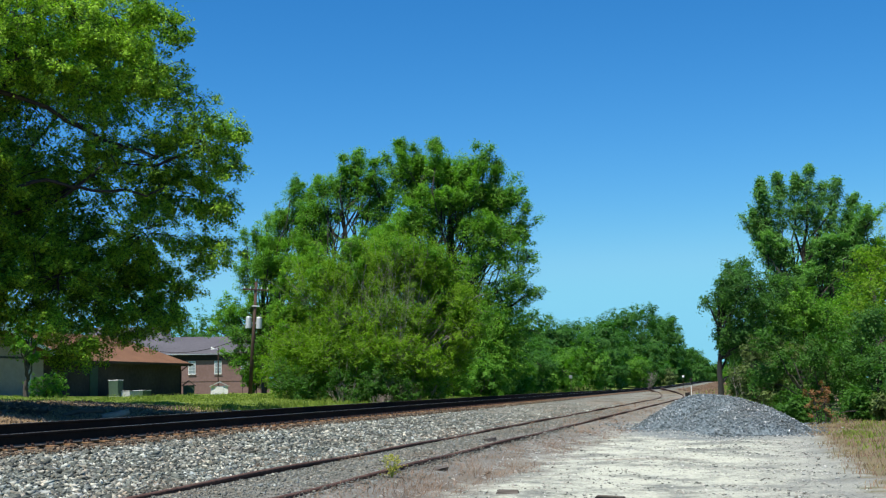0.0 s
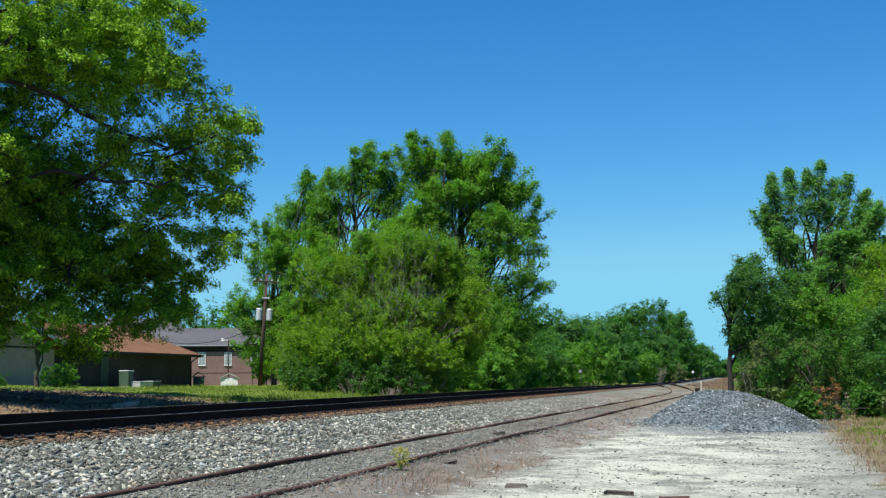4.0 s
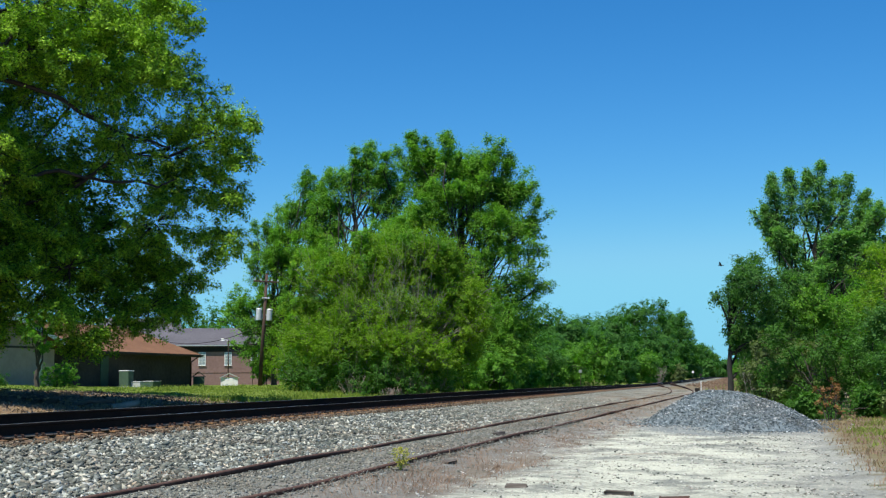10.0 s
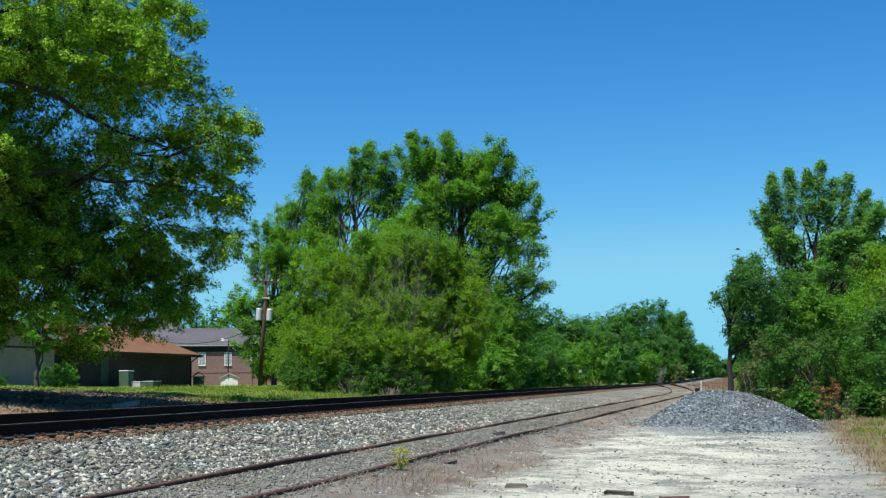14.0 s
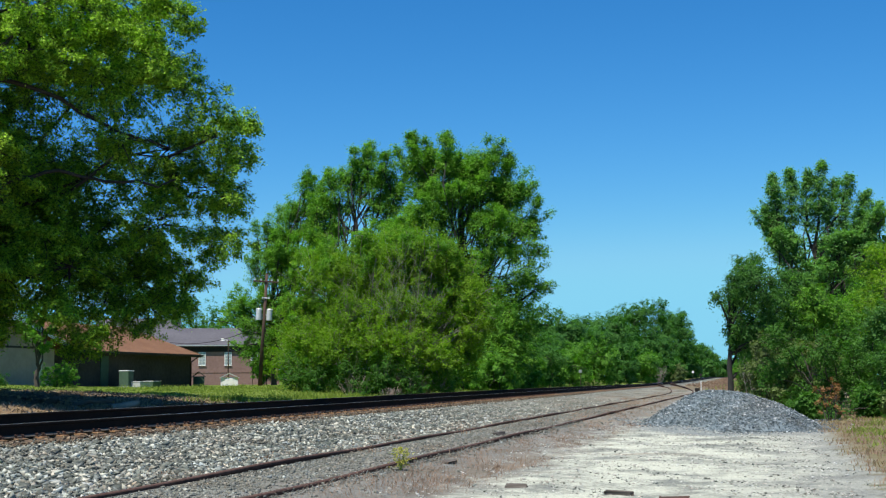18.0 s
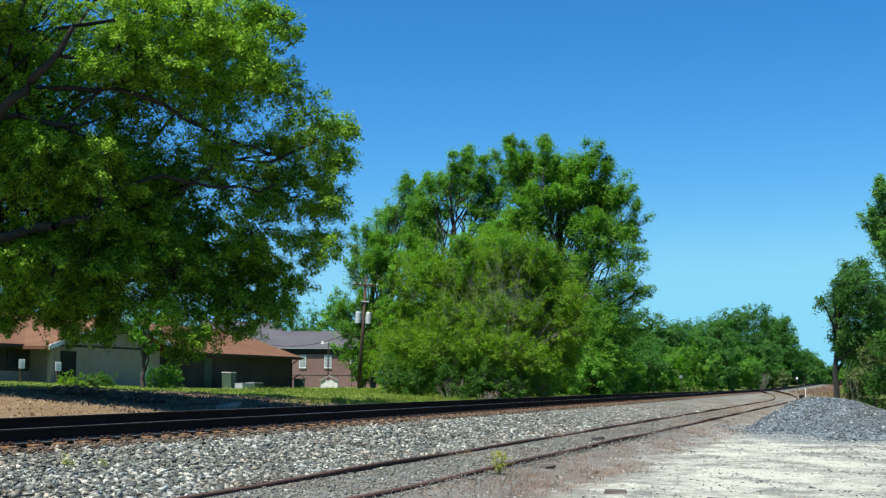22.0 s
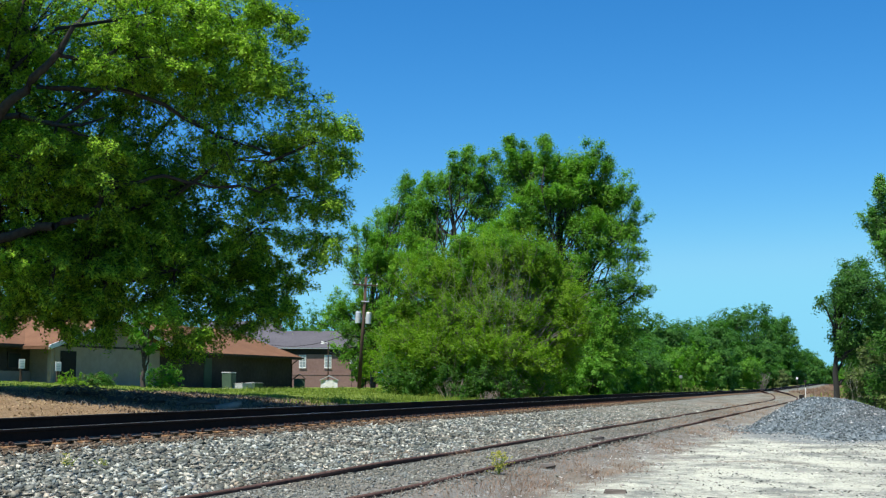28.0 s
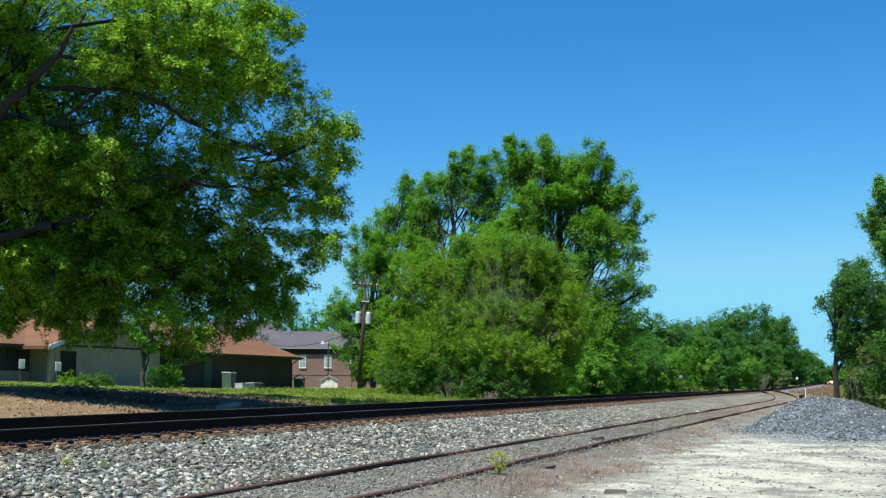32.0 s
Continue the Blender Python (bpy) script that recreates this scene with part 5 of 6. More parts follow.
def twig_bunch(name, x, y, height, radius, count, thick, seed, label, cat, mat=None):
    """A fan of thin upright bare stems, each with side twigs."""
    rg = np.random.default_rng(seed)
    top = empty(name, x, y, land_z(x, y))
    paths = []
    for _ in range(count):
        a, u = rg.uniform(0, 2 * math.pi), rg.random() ** 0.6
        foot = (math.cos(a) * radius * 0.3 * u, math.sin(a) * radius * 0.3 * u, -0.05)
        tip = (math.cos(a) * radius * u, math.sin(a) * radius * u, height * rg.uniform(0.6, 1.0))
        stem = limb(foot, tip, thick, thick * 0.25, 0, 7, rg, 0.012)
        paths.append(stem)
        for j in (2, 3, 4, 4, 5, 5, 6, 6):
            p, r = stem[j]
            b = rg.uniform(0, 2 * math.pi)
            l = height * rg.uniform(0.08, 0.2)
            paths.append(limb(p, (p[0] + math.cos(b) * l * 0.5, p[1] + math.sin(b) * l * 0.5, p[2] + l), r * 0.6, 0.003, 0, 3, rg, 0.02))
    v, f = tubes(paths, 4)
    mesh_from("branchwork", v, f, mat or M_TWIG, top, shade=True)
    return tagged(top, label, cat)


twig_bunch("bare_sapling", -15.2, 51.3, 6.9, 2.0, 48, 0.010, 77, "bare grey sapling before the thicket", "tree")
twig_bunch("bare_sapling", -17.3, 51.2, 5.6, 1.3, 16, 0.010, 78, "bare grey sapling before the thicket", "tree")
twig_bunch("bare_shrub", -0.1, 42.0, 2.2, 0.7, 16, 0.014, 76, "bare grey twiggy shrub", "shrub")
M_TAN = plain("dry_brush", (0.24, 0.19, 0.155), (0.40, 0.32, 0.27), 6, 0.95)
for _x, _y, _h, _r, _s in ((-14.5, 50.4, 1.15, 1.0, 81), (-14.6, 52.6, 1.2, 1.0, 82), (-14.9, 48.6, 0.6, 0.6, 83), (-16.8, 49.6, 0.9, 0.8, 84)):
    twig_bunch("dead_brush", _x, _y, _h, _r, 28, 0.012, _s, "pale tan dead brush before the thicket", "shrub", M_TAN)
twig_bunch("dead_brush", -14.3, 176.0, 2.4, 1.5, 110, 0.014, 79, "grey leafless brush beside the line", "shrub")
tree("olive_shrub", -13.9, 200.0, land_z(-13.9, 200.0), 2.6, 2.2, 86, M_LEAF_OLIVE, n=240, per=26, size=0.24, spread=0.4, low=0.03, lobes=9, label="dull olive-grey shrub beside the line", cat="shrub", stems=4, trunk_r=0.05)

# woods along the far side of the line
WOODS = [(-19.2, 108.3, 5.0, 2.8), (-19.1, 118.5, 4.8, 2.8), (-18.4, 128.7, 6.3, 2.9), (-17.5, 140.4, 6.4, 3.2), (-18.0, 163.5, 8.4, 3.6), (-19.4, 205.0, 12.4, 4.6), (-17.2, 262.0, 14.0, 5.4),
         (-18.6, 289.6, 8.8, 4.6), (-17.8, 329.5, 9.4, 4.8), (-17.8, 389.5, 10.4, 5.0), (-18.4, 450.8, 11.2, 5.2), (-20.0, 503.4, 11.6, 5.4), (-23.2, 580.0, 12.4, 6.2), (-17.0, 930.0, 16.5, 10.0), (-27.0, 900.0, 16.0, 10.0), (-36.0, 920.0, 16.0, 10.0), (-18.9, 300.0, 15.8, 5.0), (-19.4, 242.0, 15.0, 5.2), (-28.0, 262.0, 13.2, 4.2),
         (-17.5, 107.0, 4.0, 2.4), (-17.5, 128.5, 4.5, 2.6), (-17.5, 174.1, 6.2, 3.4), (-17.6, 222.2, 7.2, 4.2), (-24.6, 163.0, 8.2, 3.8), (-24.4, 186.0, 9.6, 4.2), (-20.6, 190.0, 10.0, 4.2)]
for i, (x, y, h, r) in enumerate(WOODS):
    tree("forest_tree", x - 1.5, y, land_z(x - 1.5, y), h, r, 100 + i, M_LEAF_FAR, n=270, per=36, size=0.13 + 0.0012 * y, spread=0.35 + 0.0022 * y, low=0.05, lobes=14, label="dense green tree of the woods along the line", cat="tree", group="woods along the line")
BRUSH = [(-15.6, 83.3, 2.1), (-15.6, 92.7, 2.7), (-15.6, 103.6, 2.5), (-15.6, 119.9, 3.8), (-15.6, 139.2, 4.1), (-15.6, 169.5, 3.6), (-15.6, 79.5, 1.4), (-15.6, 186.0, 3.2), (-15.6, 220.2, 3.1), (-15.6, 268.6, 4.1), (-15.6, 329.2, 4.2), (-15.6, 72.8, 1.5)]
for i, (x, y, h) in enumerate(BRUSH):
    tree("brush", x - 0.8, y, land_z(x - 0.8, y), h + 0.5, 1.6 + 0.012 * y, 140 + i, (M_LEAF_BRUSH, M_LEAF_FAR, M_LEAF_BRUSH)[i % 3] if y < 180 else M_LEAF_FAR, n=260, per=32, size=0.10 + 0.0011 * y, spread=0.25 + 0.0015 * y, low=0.04, lobes=9, label="bright green brush along the railway", cat="shrub", stems=4, trunk_r=0.08, group="brush along the line")
for i, (x, y, h, r) in enumerate([(-21.8, 600.0, 7.0, 2.9), (-24.0, 602.0, 7.5, 3.0), (-20.4, 540.0, 6.0, 2.9)]):
    tree("brush", x, y, land_z(x, y) - 0.2, h, r, 160 + i, M_LEAF_FAR, n=300, per=30, size=0.7, spread=0.7, low=0.01, lobes=12, label="green brush at the far bend of the line", cat="shrub", stems=4, trunk_r=0.1, group="brush along the line")
for i, (x, y, h, r) in enumerate([(-68.7, 150.0, 11.0, 6.0), (-77.0, 152.0, 10.2, 6.0), (-60.0, 158.0, 11.0, 6.5), (-88.0, 140.0, 9.5, 6.0), (-50.0, 130.0, 10.5, 5.0), (-70.5, 131.0, 7.0, 2.6), (-74.5, 133.0, 6.6, 2.4)]):
    tree("yard_tree", x, y, land_z(x, y), h, r, 170 + i, M_LEAF_FAR, n=300, per=34, size=0.30, spread=0.6, low=0.08, lobes=12, label="green tree behind the buildings", cat="tree", group="trees behind the buildings")
for i, (x, y, h, r) in enumerate([(-24, 98, 7.5, 4.0), (-30, 104, 8.5, 4.5), (-37, 108, 8.5, 4.5), (-20, 90, 6.0, 3.0), (-27, 118, 9, 5), (-44, 120, 8, 4.5), (-33, 92, 7, 3.5), (-23, 128, 8, 4.5), (-29, 150, 9, 5)]):
    tree("forest_tree", x, y, land_z(x, y), h, r, 230 + i, M_LEAF_DARK, n=220, per=34, size=0.28, spread=0.55, low=0.03, lobes=13, label="dense dark tree within the woods", cat="tree", group="woods along the line")
for i, (x, y, h, r) in enumerate([(4.5, 70, 10, 3.5), (6, 90, 10, 4), (7, 120, 11, 5), (7.5, 170, 11, 6), (8, 240, 12, 7), (9, 330, 12, 8)]):
    tree("forest_tree", x, y, land_z(x, y), h, r, 180 + i, M_LEAF_FAR, n=260, per=36, size=0.15 + 0.0013 * y, spread=0.35 + 0.002 * y, low=0.1, lobes=11, label="green tree along the yard side of the line", cat="tree", group="trees on the yard side")

# small tree and shrubs before the house
tree("crape_myrtle", -33.0, 51.3, land_z(-33.0, 51.3), 4.0, 0.95, 200, M_LEAF_MID, n=240, per=10, size=0.15, spread=0.22, low=0.36, lobes=8, label="small green ornamental tree on the lawn", cat="tree", trunk_r=0.13)
tree("round_shrub", -33.0, 53.2, land_z(-33.0, 53.2), 1.15, 1.15, 201, M_LEAF_BRUSH, n=400, per=16, size=0.075, spread=0.12, low=0.02, lobes=9, label="rounded clipped green shrub on the lawn", cat="shrub", stems=3, trunk_r=0.04)
for i, (x, y, h, r, mat) in enumerate([(-35.9, 49.9, 0.45, 1.0, M_LEAF_LIME), (-34.6, 50.2, 0.6, 0.8, M_LEAF_DARK), (-35.2, 50.6, 0.5, 0.8, M_LEAF_OLIVE)]):
    tree("hedge_shrub", x, y, land_z(x, y), h, r, 210 + i, mat, n=260, per=14, size=0.075, spread=0.13, low=0.02, lobes=7, label="low clipped shrub before the house", cat="shrub", stems=3, trunk_r=0.03, group="shrubs before the house")


# ---- low house beside the line ----
def build_house():
    top = empty("low_house", -43.0, 70.0, 0.0)
    x0, x1, ya, yb, eave, ridge = -11.5, 0.0, -22.0, 17.8, 3.25, 5.35
    part("wall", box(x0, x1, ya, yb, 0.5, eave), M_BRICK_DARK, top, "dark brown brick wall")
    # roof: two thick slopes with overhang
    mid = (x0 + x1) / 2
    part("roof", prism([(x1 + 0.6, eave - 0.12), (mid, ridge), (x0 - 0.6, eave - 0.12), (x0 - 0.6, eave + 0.06), (mid, ridge + 0.20), (x1 + 0.6, eave + 0.06)], yb - ya + 1.0, "y", start=ya - 0.5), M_ROOF, top, "rust-brown shingle roof")
    part("fascia", box(x1 + 0.60, x1 + 0.64, ya - 0.5, yb + 0.5, eave - 0.16, eave + 0.05), M_BRICK_DARK, top, "dark fascia board")
    part("gutter", prism([(x1 + 0.645, eave - 0.10), (x1 + 0.76, eave - 0.08), (x1 + 0.76, eave + 0.03), (x1 + 0.645, eave + 0.03)], yb - ya + 1.2, "y", start=ya - 0.6), M_BRICK_DARK, top, "brown gutter")
    b = rod(0.045, 0.045, 0.9, eave - 0.5, 8, Matrix.Translation((0.07, yb - 0.15, 0)))
    b = rod(0.045, 0.045, 0, 0.75, 8, Matrix.Translation((0.07, yb - 0.15, eave - 0.52)) @ Euler((0, radians(55), 0)).to_matrix().to_4x4(), b)
    part("downspout", b, M_BRICK_DARK, top, "dark metal downspout")
    part("door", box(0.0, 0.06, 4.2, 5.2, 0.85, 3.0), M_GREEN_PAINT, top, "dark green service door")
    # projecting beige gable
    gy0, gy1, gx = -14.3, -3.9, 1.6
    part("gable_wall", box(0.005, gx, gy0, gy1, 0.6, eave + 0.05), M_BEIGE, top, "beige stucco wall of the projecting wing")
    gm = (gy0 + gy1) / 2
    part("gable_end", prism([(gy0, eave + 0.05), (gy1, eave + 0.05), (gm, eave + 1.55)], 0.2, "x", start=gx - 0.2), M_BEIGE, top, "beige gable triangle")
    part("gable_roof", prism([(gy0 - 1.6, eave - 0.22), (gm, eave + 1.62), (gy1 + 1.6, eave - 0.22), (gy1 + 1.6, eave - 0.04), (gm, eave + 1.82), (gy0 - 1.6, eave - 0.04)], 6.0, "x", start=-3.6), M_ROOF, top, "rust-brown shingle roof of the projecting wing")
    part("rake_board", prism([(gy0 - 1.6, eave - 0.26), (gm, eave + 1.55), (gy1 + 1.6, eave - 0.26), (gy1 + 1.6, eave - 0.02), (gm, eave + 1.84), (gy0 - 1.6, eave - 0.02)], 0.05, "x", start=2.405), M_WHITE, top, "white rake board")
    part("gable_trim", box(gx, gx + 0.04, gy0, gy1, eave - 0.02, eave + 0.10), M_BRICK_DARK, top, "dark trim board under the gable")
    part("doorway", box(gx, gx + 0.03, gy0 + 0.5, gy0 + 1.9, 1.0, 3.0), M_DARK, top, "dark entrance doorway")
    part("column", box(1.7, 1.95, gy0 - 0.75, gy0 - 0.5, 0.6, eave - 0.2, 0.02), M_BEIGE, top, "beige porch column")
    part("wall_base", box(0.005, 0.12, ya, gy0, 0.6, 1.9, 0.01), M_BEIGE, top, "beige lower wall")
    for y in (-20.5, -18.0, -15.6):
        w = part("window", box(0.005, 0.06, y - 0.55, y + 0.55, 2.0, 2.9), M_BRICK_DARK, top, "window set in the dark wall")
        part("pane", box(0.062, 0.07, y - 0.47, y + 0.47, 2.08, 2.82), M_GLASS, w)
    part("meter_box", box(gx, gx + 0.16, gy1 - 1.9, gy1 - 1.5, 1.5, 2.6, 0.02), M_GREY_METAL, top, "blue-grey meter box")
    tagged(top, "long low dark brick house with rust-brown roof", "house")


build_house()


def build_brick_building():
    top = empty("brick_building", -57.24, 122.32, 0.42, 25.2)
    w0, w1, d, eave, ridge = -9.0, 7.0, 10.0, 4.75, 6.75
    part("wall", box(w0, w1, 0, d, -0.3, eave), M_BRICK_RED, top, "red brick wall")
    part("roof", prism([(-0.32, eave - 0.18), (d / 2, ridge - 0.2), (d + 0.32, eave - 0.18), (d + 0.32, eave), (d / 2, ridge), (-0.32, eave)], w1 - w0 + 1.2, "x", start=w0 - 0.6), M_ROOF_GREY, top, "grey shingle roof")
    part("fascia", box(w0 - 0.6, w1 + 0.6, -0.355, -0.325, eave - 0.13, eave - 0.04), M_GREY_METAL, top, "pale grey fascia board")
    part("soffit", box(w0 - 0.5, w1 + 0.5, -0.32, -0.05, eave - 0.25, eave - 0.20), M_DARK, top, "dark soffit under the eave")
    # Dark strip on the wall stands in for the eave's cast shadow.
    part("eave_shade_strip", box(w0, w1, -0.04, -0.004, eave - 0.75, eave - 0.26), M_DARK, top, "dark strip standing in for the eave's shadow")
    for x in (-4.1, -1.25, 1.5, 4.3):
        win = part("window", box(x - 0.38, x + 0.38, -0.06, -0.003, 2.56, 3.94), M_WHITE, top, "white-framed sash window")
        part("pane", box(x - 0.31, x + 0.31, -0.07, -0.062, 3.27, 3.87), M_PANE, win)
        part("pane", box(x - 0.31, x + 0.31, -0.07, -0.062, 2.62, 3.22), M_PANE, win)
        for z in (2.92, 3.57):
            part("muntin", box(x - 0.31, x + 0.31, -0.082, -0.071, z - 0.012, z + 0.012), M_WHITE, win)
        part("muntin", box(x - 0.015, x + 0.015, -0.08, -0.071, 2.62, 3.9), M_WHITE, win)
        part("sill", box(x - 0.42, x + 0.42, -0.10, -0.061, 2.48, 2.55, 0.01), M_WHITE, win)
    for i, z in enumerate((0.35, 1.75)):
        part("brick_course", box(w0, w1, -0.03, -0.003, z, z + 0.08), M_BRICK_RED, top)
    tagged(top, "two-storey red brick building with grey roof", "building")


build_brick_building()


def build_shed(name, x, y, w, d, h, mat, roof, label, rz):
    top = empty(name, x, y, land_z(x, y) - 0.05, rz)
    part("wall", box(-w / 2, w / 2, -d / 2, d / 2, 0, h), mat, top)
    part("roof", prism([(-w / 2 - 0.12, h - 0.08), (0, h + 0.32), (w / 2 + 0.12, h - 0.08), (w / 2 + 0.12, h - 0.02), (0, h + 0.40), (-w / 2 - 0.12, h - 0.02)], d + 0.24, "y", start=-d / 2 - 0.12), roof, top, "shallow gable roof")
    part("door", box(-w * 0.22, w * 0.22, -d / 2 - 0.03, -d / 2 - 0.004, 0.05, h * 0.85), mat, top)
    tagged(top, label, "shed")


build_shed("garden_shed", -45.98, 101.5, 1.5, 1.7, 0.80, M_WHITE, M_GREY_METAL, "small white shed on the lawn", 24)
build_shed("garden_shed", -43.2, 89.6, 0.85, 1.0, 0.85, M_GREEN_PAINT, M_BRICK_DARK, "small dark green shed behind the house", 24)


def build_units():
    x, y = -41.6, 75.2
    z = land_z(x, y)
    top = empty("air_conditioner", x, y, z - 0.05)
    part("cabinet", box(-0.36, 0.36, -0.36, 0.36, 0.1, 1.1, 0.03), M_GREEN_PAINT, top, "grey-green metal cabinet")
    part("top_grille", box(-0.38, 0.38, -0.38, 0.38, 1.105, 1.17, 0.015), M_GREY_METAL, top, "pale metal top grille")
    part("base", box(-0.42, 0.42, -0.42, 0.42, 0, 0.095), M_GREY_METAL, top)
    tagged(top, "grey-green air conditioner beside the house", "air conditioner")
    for i, (xx, yy, w) in enumerate(((-40.9, 75.9, 0.7), (-40.9, 77.6, 0.6))):
        t = empty("utility_box", xx, yy, land_z(xx, yy) - 0.05)
        part("cabinet", box(-0.35, 0.35, -w, w, 0.05, 0.42, 0.02), M_GREY_METAL if i == 0 else M_GREEN_PAINT, t)
        part("lid", box(-0.37, 0.37, -w - 0.02, w + 0.02, 0.425, 0.47, 0.01), M_GREY_METAL, t)
        tagged(t, "low grey utility box on the lawn" if i == 0 else "low green utility box on the lawn", "utility box")


build_units()


def build_far_house():
    top = empty("white_house", -78.0, 144.0, land_z(-78.0, 144.0), 28)
    part("wall", box(-5.0, 5.0, 0, 8.0, 0, 6.6), M_WHITE, top, "white clapboard wall")
    part("roof", prism([(-0.4, 6.5), (4.0, 8.6), (8.4, 6.5), (8.4, 6.7), (4.0, 8.8), (-0.4, 6.7)], 10.8, "x", start=-5.4), M_ROOF_GREY, top, "grey roof")
    tagged(top, "white house half hidden behind the trees", "house")


build_far_house()


# ---- poles, wires, signs ----
def build_pole():
    x, y = -36.1, 84.6
    z = land_z(x, y)
    top = empty("utility_pole", x, y, z)
    top.matrix_basis = pose(x + 0.2, y, z - 0.1, 0, 3.2, 23) @ Matrix()
    part("shaft", rod(0.15, 0.10, 0, 8.4, 12), M_POLE, top, "dark creosoted wooden pole", shade=True)
    part("crossarm", box(-0.95, 0.95, -0.16, -0.06, 7.75, 7.87, 0.01), M_POLE, top, "wooden crossarm")
    for px in (-0.85, -0.4, 0.4, 0.85):
        part("insulator", rod(0.05, 0.03, 7.875, 8.03, 8, Matrix.Translation((px, -0.11, 0))), M_GREY_METAL, top, "pale insulator")
    part("bracket", box(-0.25, 0.35, -0.18, -0.1, 6.55, 6.63, 0.01), M_GREY_METAL, top)
    for px in (-0.40, 0.37):
        c = part("transformer", rod(0.21, 0.21, 4.95, 5.72, 16, Matrix.Translation((px, -0.05, 0))), M_GREY_METAL, top, "pale grey transformer can", shade=False)
        part("lid", rod(0.225, 0.17, 5.725, 5.80, 16, Matrix.Translation((px, -0.05, 0))), M_GREY_METAL, c)
        part("bushing", rod(0.035, 0.025, 5.805, 6.0, 8, Matrix.Translation((px, -0.05, 0))), M_POLE, c)
        part("hanger", box(min(px, 0) + 0.1, max(px, 0) - 0.1, -0.09, -0.03, 5.3, 5.38), M_GREY_METAL, c)
    tagged(top, "leaning wooden utility pole with two transformers", "utility pole")
    x, y = -48.74, 107.3
    z = land_z(x, y)
    lamp = empty("street_lamp", x, y, z, 25)
    part("pole", rod(0.07, 0.05, -0.1, 4.3, 10), M_POLE, lamp, "slim dark pole")
    part("arm", rod(0.03, 0.025, 0, 0.5, 8, Matrix.Translation((0, 0, 4.2)) @ Euler((0, radians(-75), 0)).to_matrix().to_4x4()), M_GREY_METAL, lamp)
    part("lamp_head", rod(0.20, 0.14, 4.20, 4.42, 12, Matrix.Translation((-0.52, 0, 0))), M_WHITE, lamp, "white lamp head")
    tagged(lamp, "slim street lamp with white head", "street lamp")
    # service wires
    for a, b, sag in (((-36.0, 84.5, 5.4), (-53.5, 118.0, 4.6), 0.9), ((-36.3, 84.8, 5.2), (-45.0, 88.2, 4.3), 0.5)):
        path = []
        for i in range(15):
            t = i / 14
            path.append(((a[0] + (b[0] - a[0]) * t, a[1] + (b[1] - a[1]) * t, a[2] + (b[2] - a[2]) * t - sag * 4 * t * (1 - t)), 0.022))
        v, f = tubes([path], 5)
        tagged(mesh_from("service_wire", v, f, M_DARK), "sagging black service wire", "wire", "service wires")
    for x, y in ((-38.6, 49.4), (-37.4, 50.6)):
        s = empty("parking_sign", x, y, land_z(x, y), 60)
        part("post", box(-0.05, 0.05, -0.05, 0.05, -0.1, 1.0, 0.01), M_POLE, s, "dark sign post")
        p = part("plate", box(-0.15, 0.15, -0.075, -0.055, 0.65, 1.1, 0.005), M_WHITE, s, "white sign plate")
        for k in range(3):
            part("lettering_bar", box(-0.10, 0.10, -0.082, -0.0755, 0.74 + k * 0.12, 0.78 + k * 0.12), M_GREY_METAL, p)
        tagged(s, "small white sign on a dark post", "sign", "signs before the house")


build_pole()


def build_line_furniture():
    x, y = -4.2, 88.0
    z = land_z(x, y)
    s = empty("switch_stand", x, y, z)
    part("mast", rod(0.028, 0.024, 0, 0.8, 8), M_WHITE, s, "white switch mast")
    part("mast_top", rod(0.022, 0.022, 0.801, 1.14, 8), M_DARK, s, "black top of the mast")
    part("target", rod(0.10, 0.10, -0.015, 0.015, 12, Matrix.Translation((0, 0, 1.22)) @ Euler((radians(90), 0, 0)).to_matrix().to_4x4()), M_DARK, s, "dark round target")
    part("machine", box(-0.42, -0.10, -0.2, 0.2, 0, 0.30, 0.02), M_DARK, s, "black switch machine")
    part("lever", rod(0.02, 0.02, 0, 0.6, 6, Matrix.Translation((-0.25, 0, 0.28)) @ Euler((0, radians(70), 0)).to_matrix().to_4x4()), M_RAIL_RUST, s)
    tagged(s, "railway switch stand with a white mast", "switch stand")
    for x, y, h, w, mat in ((-8.6, 160.0, 1.5, 0.13, M_WHITE), (-14.3, 99.5, 1.45, 0.13, M_DULL_PLATE)):
        z = land_z(x, y)
        s = empty("trackside_sign", x, y, z)
        part("post", rod(0.025, 0.025, -0.1, h, 8), M_POLE, s)
        part("plate", box(-w, w, -0.06, -0.04, h - w, h + w, 0.01), mat, s, "square plate")
        tagged(s, "square plate on a thin post beside the line", "sign")


build_line_furniture()


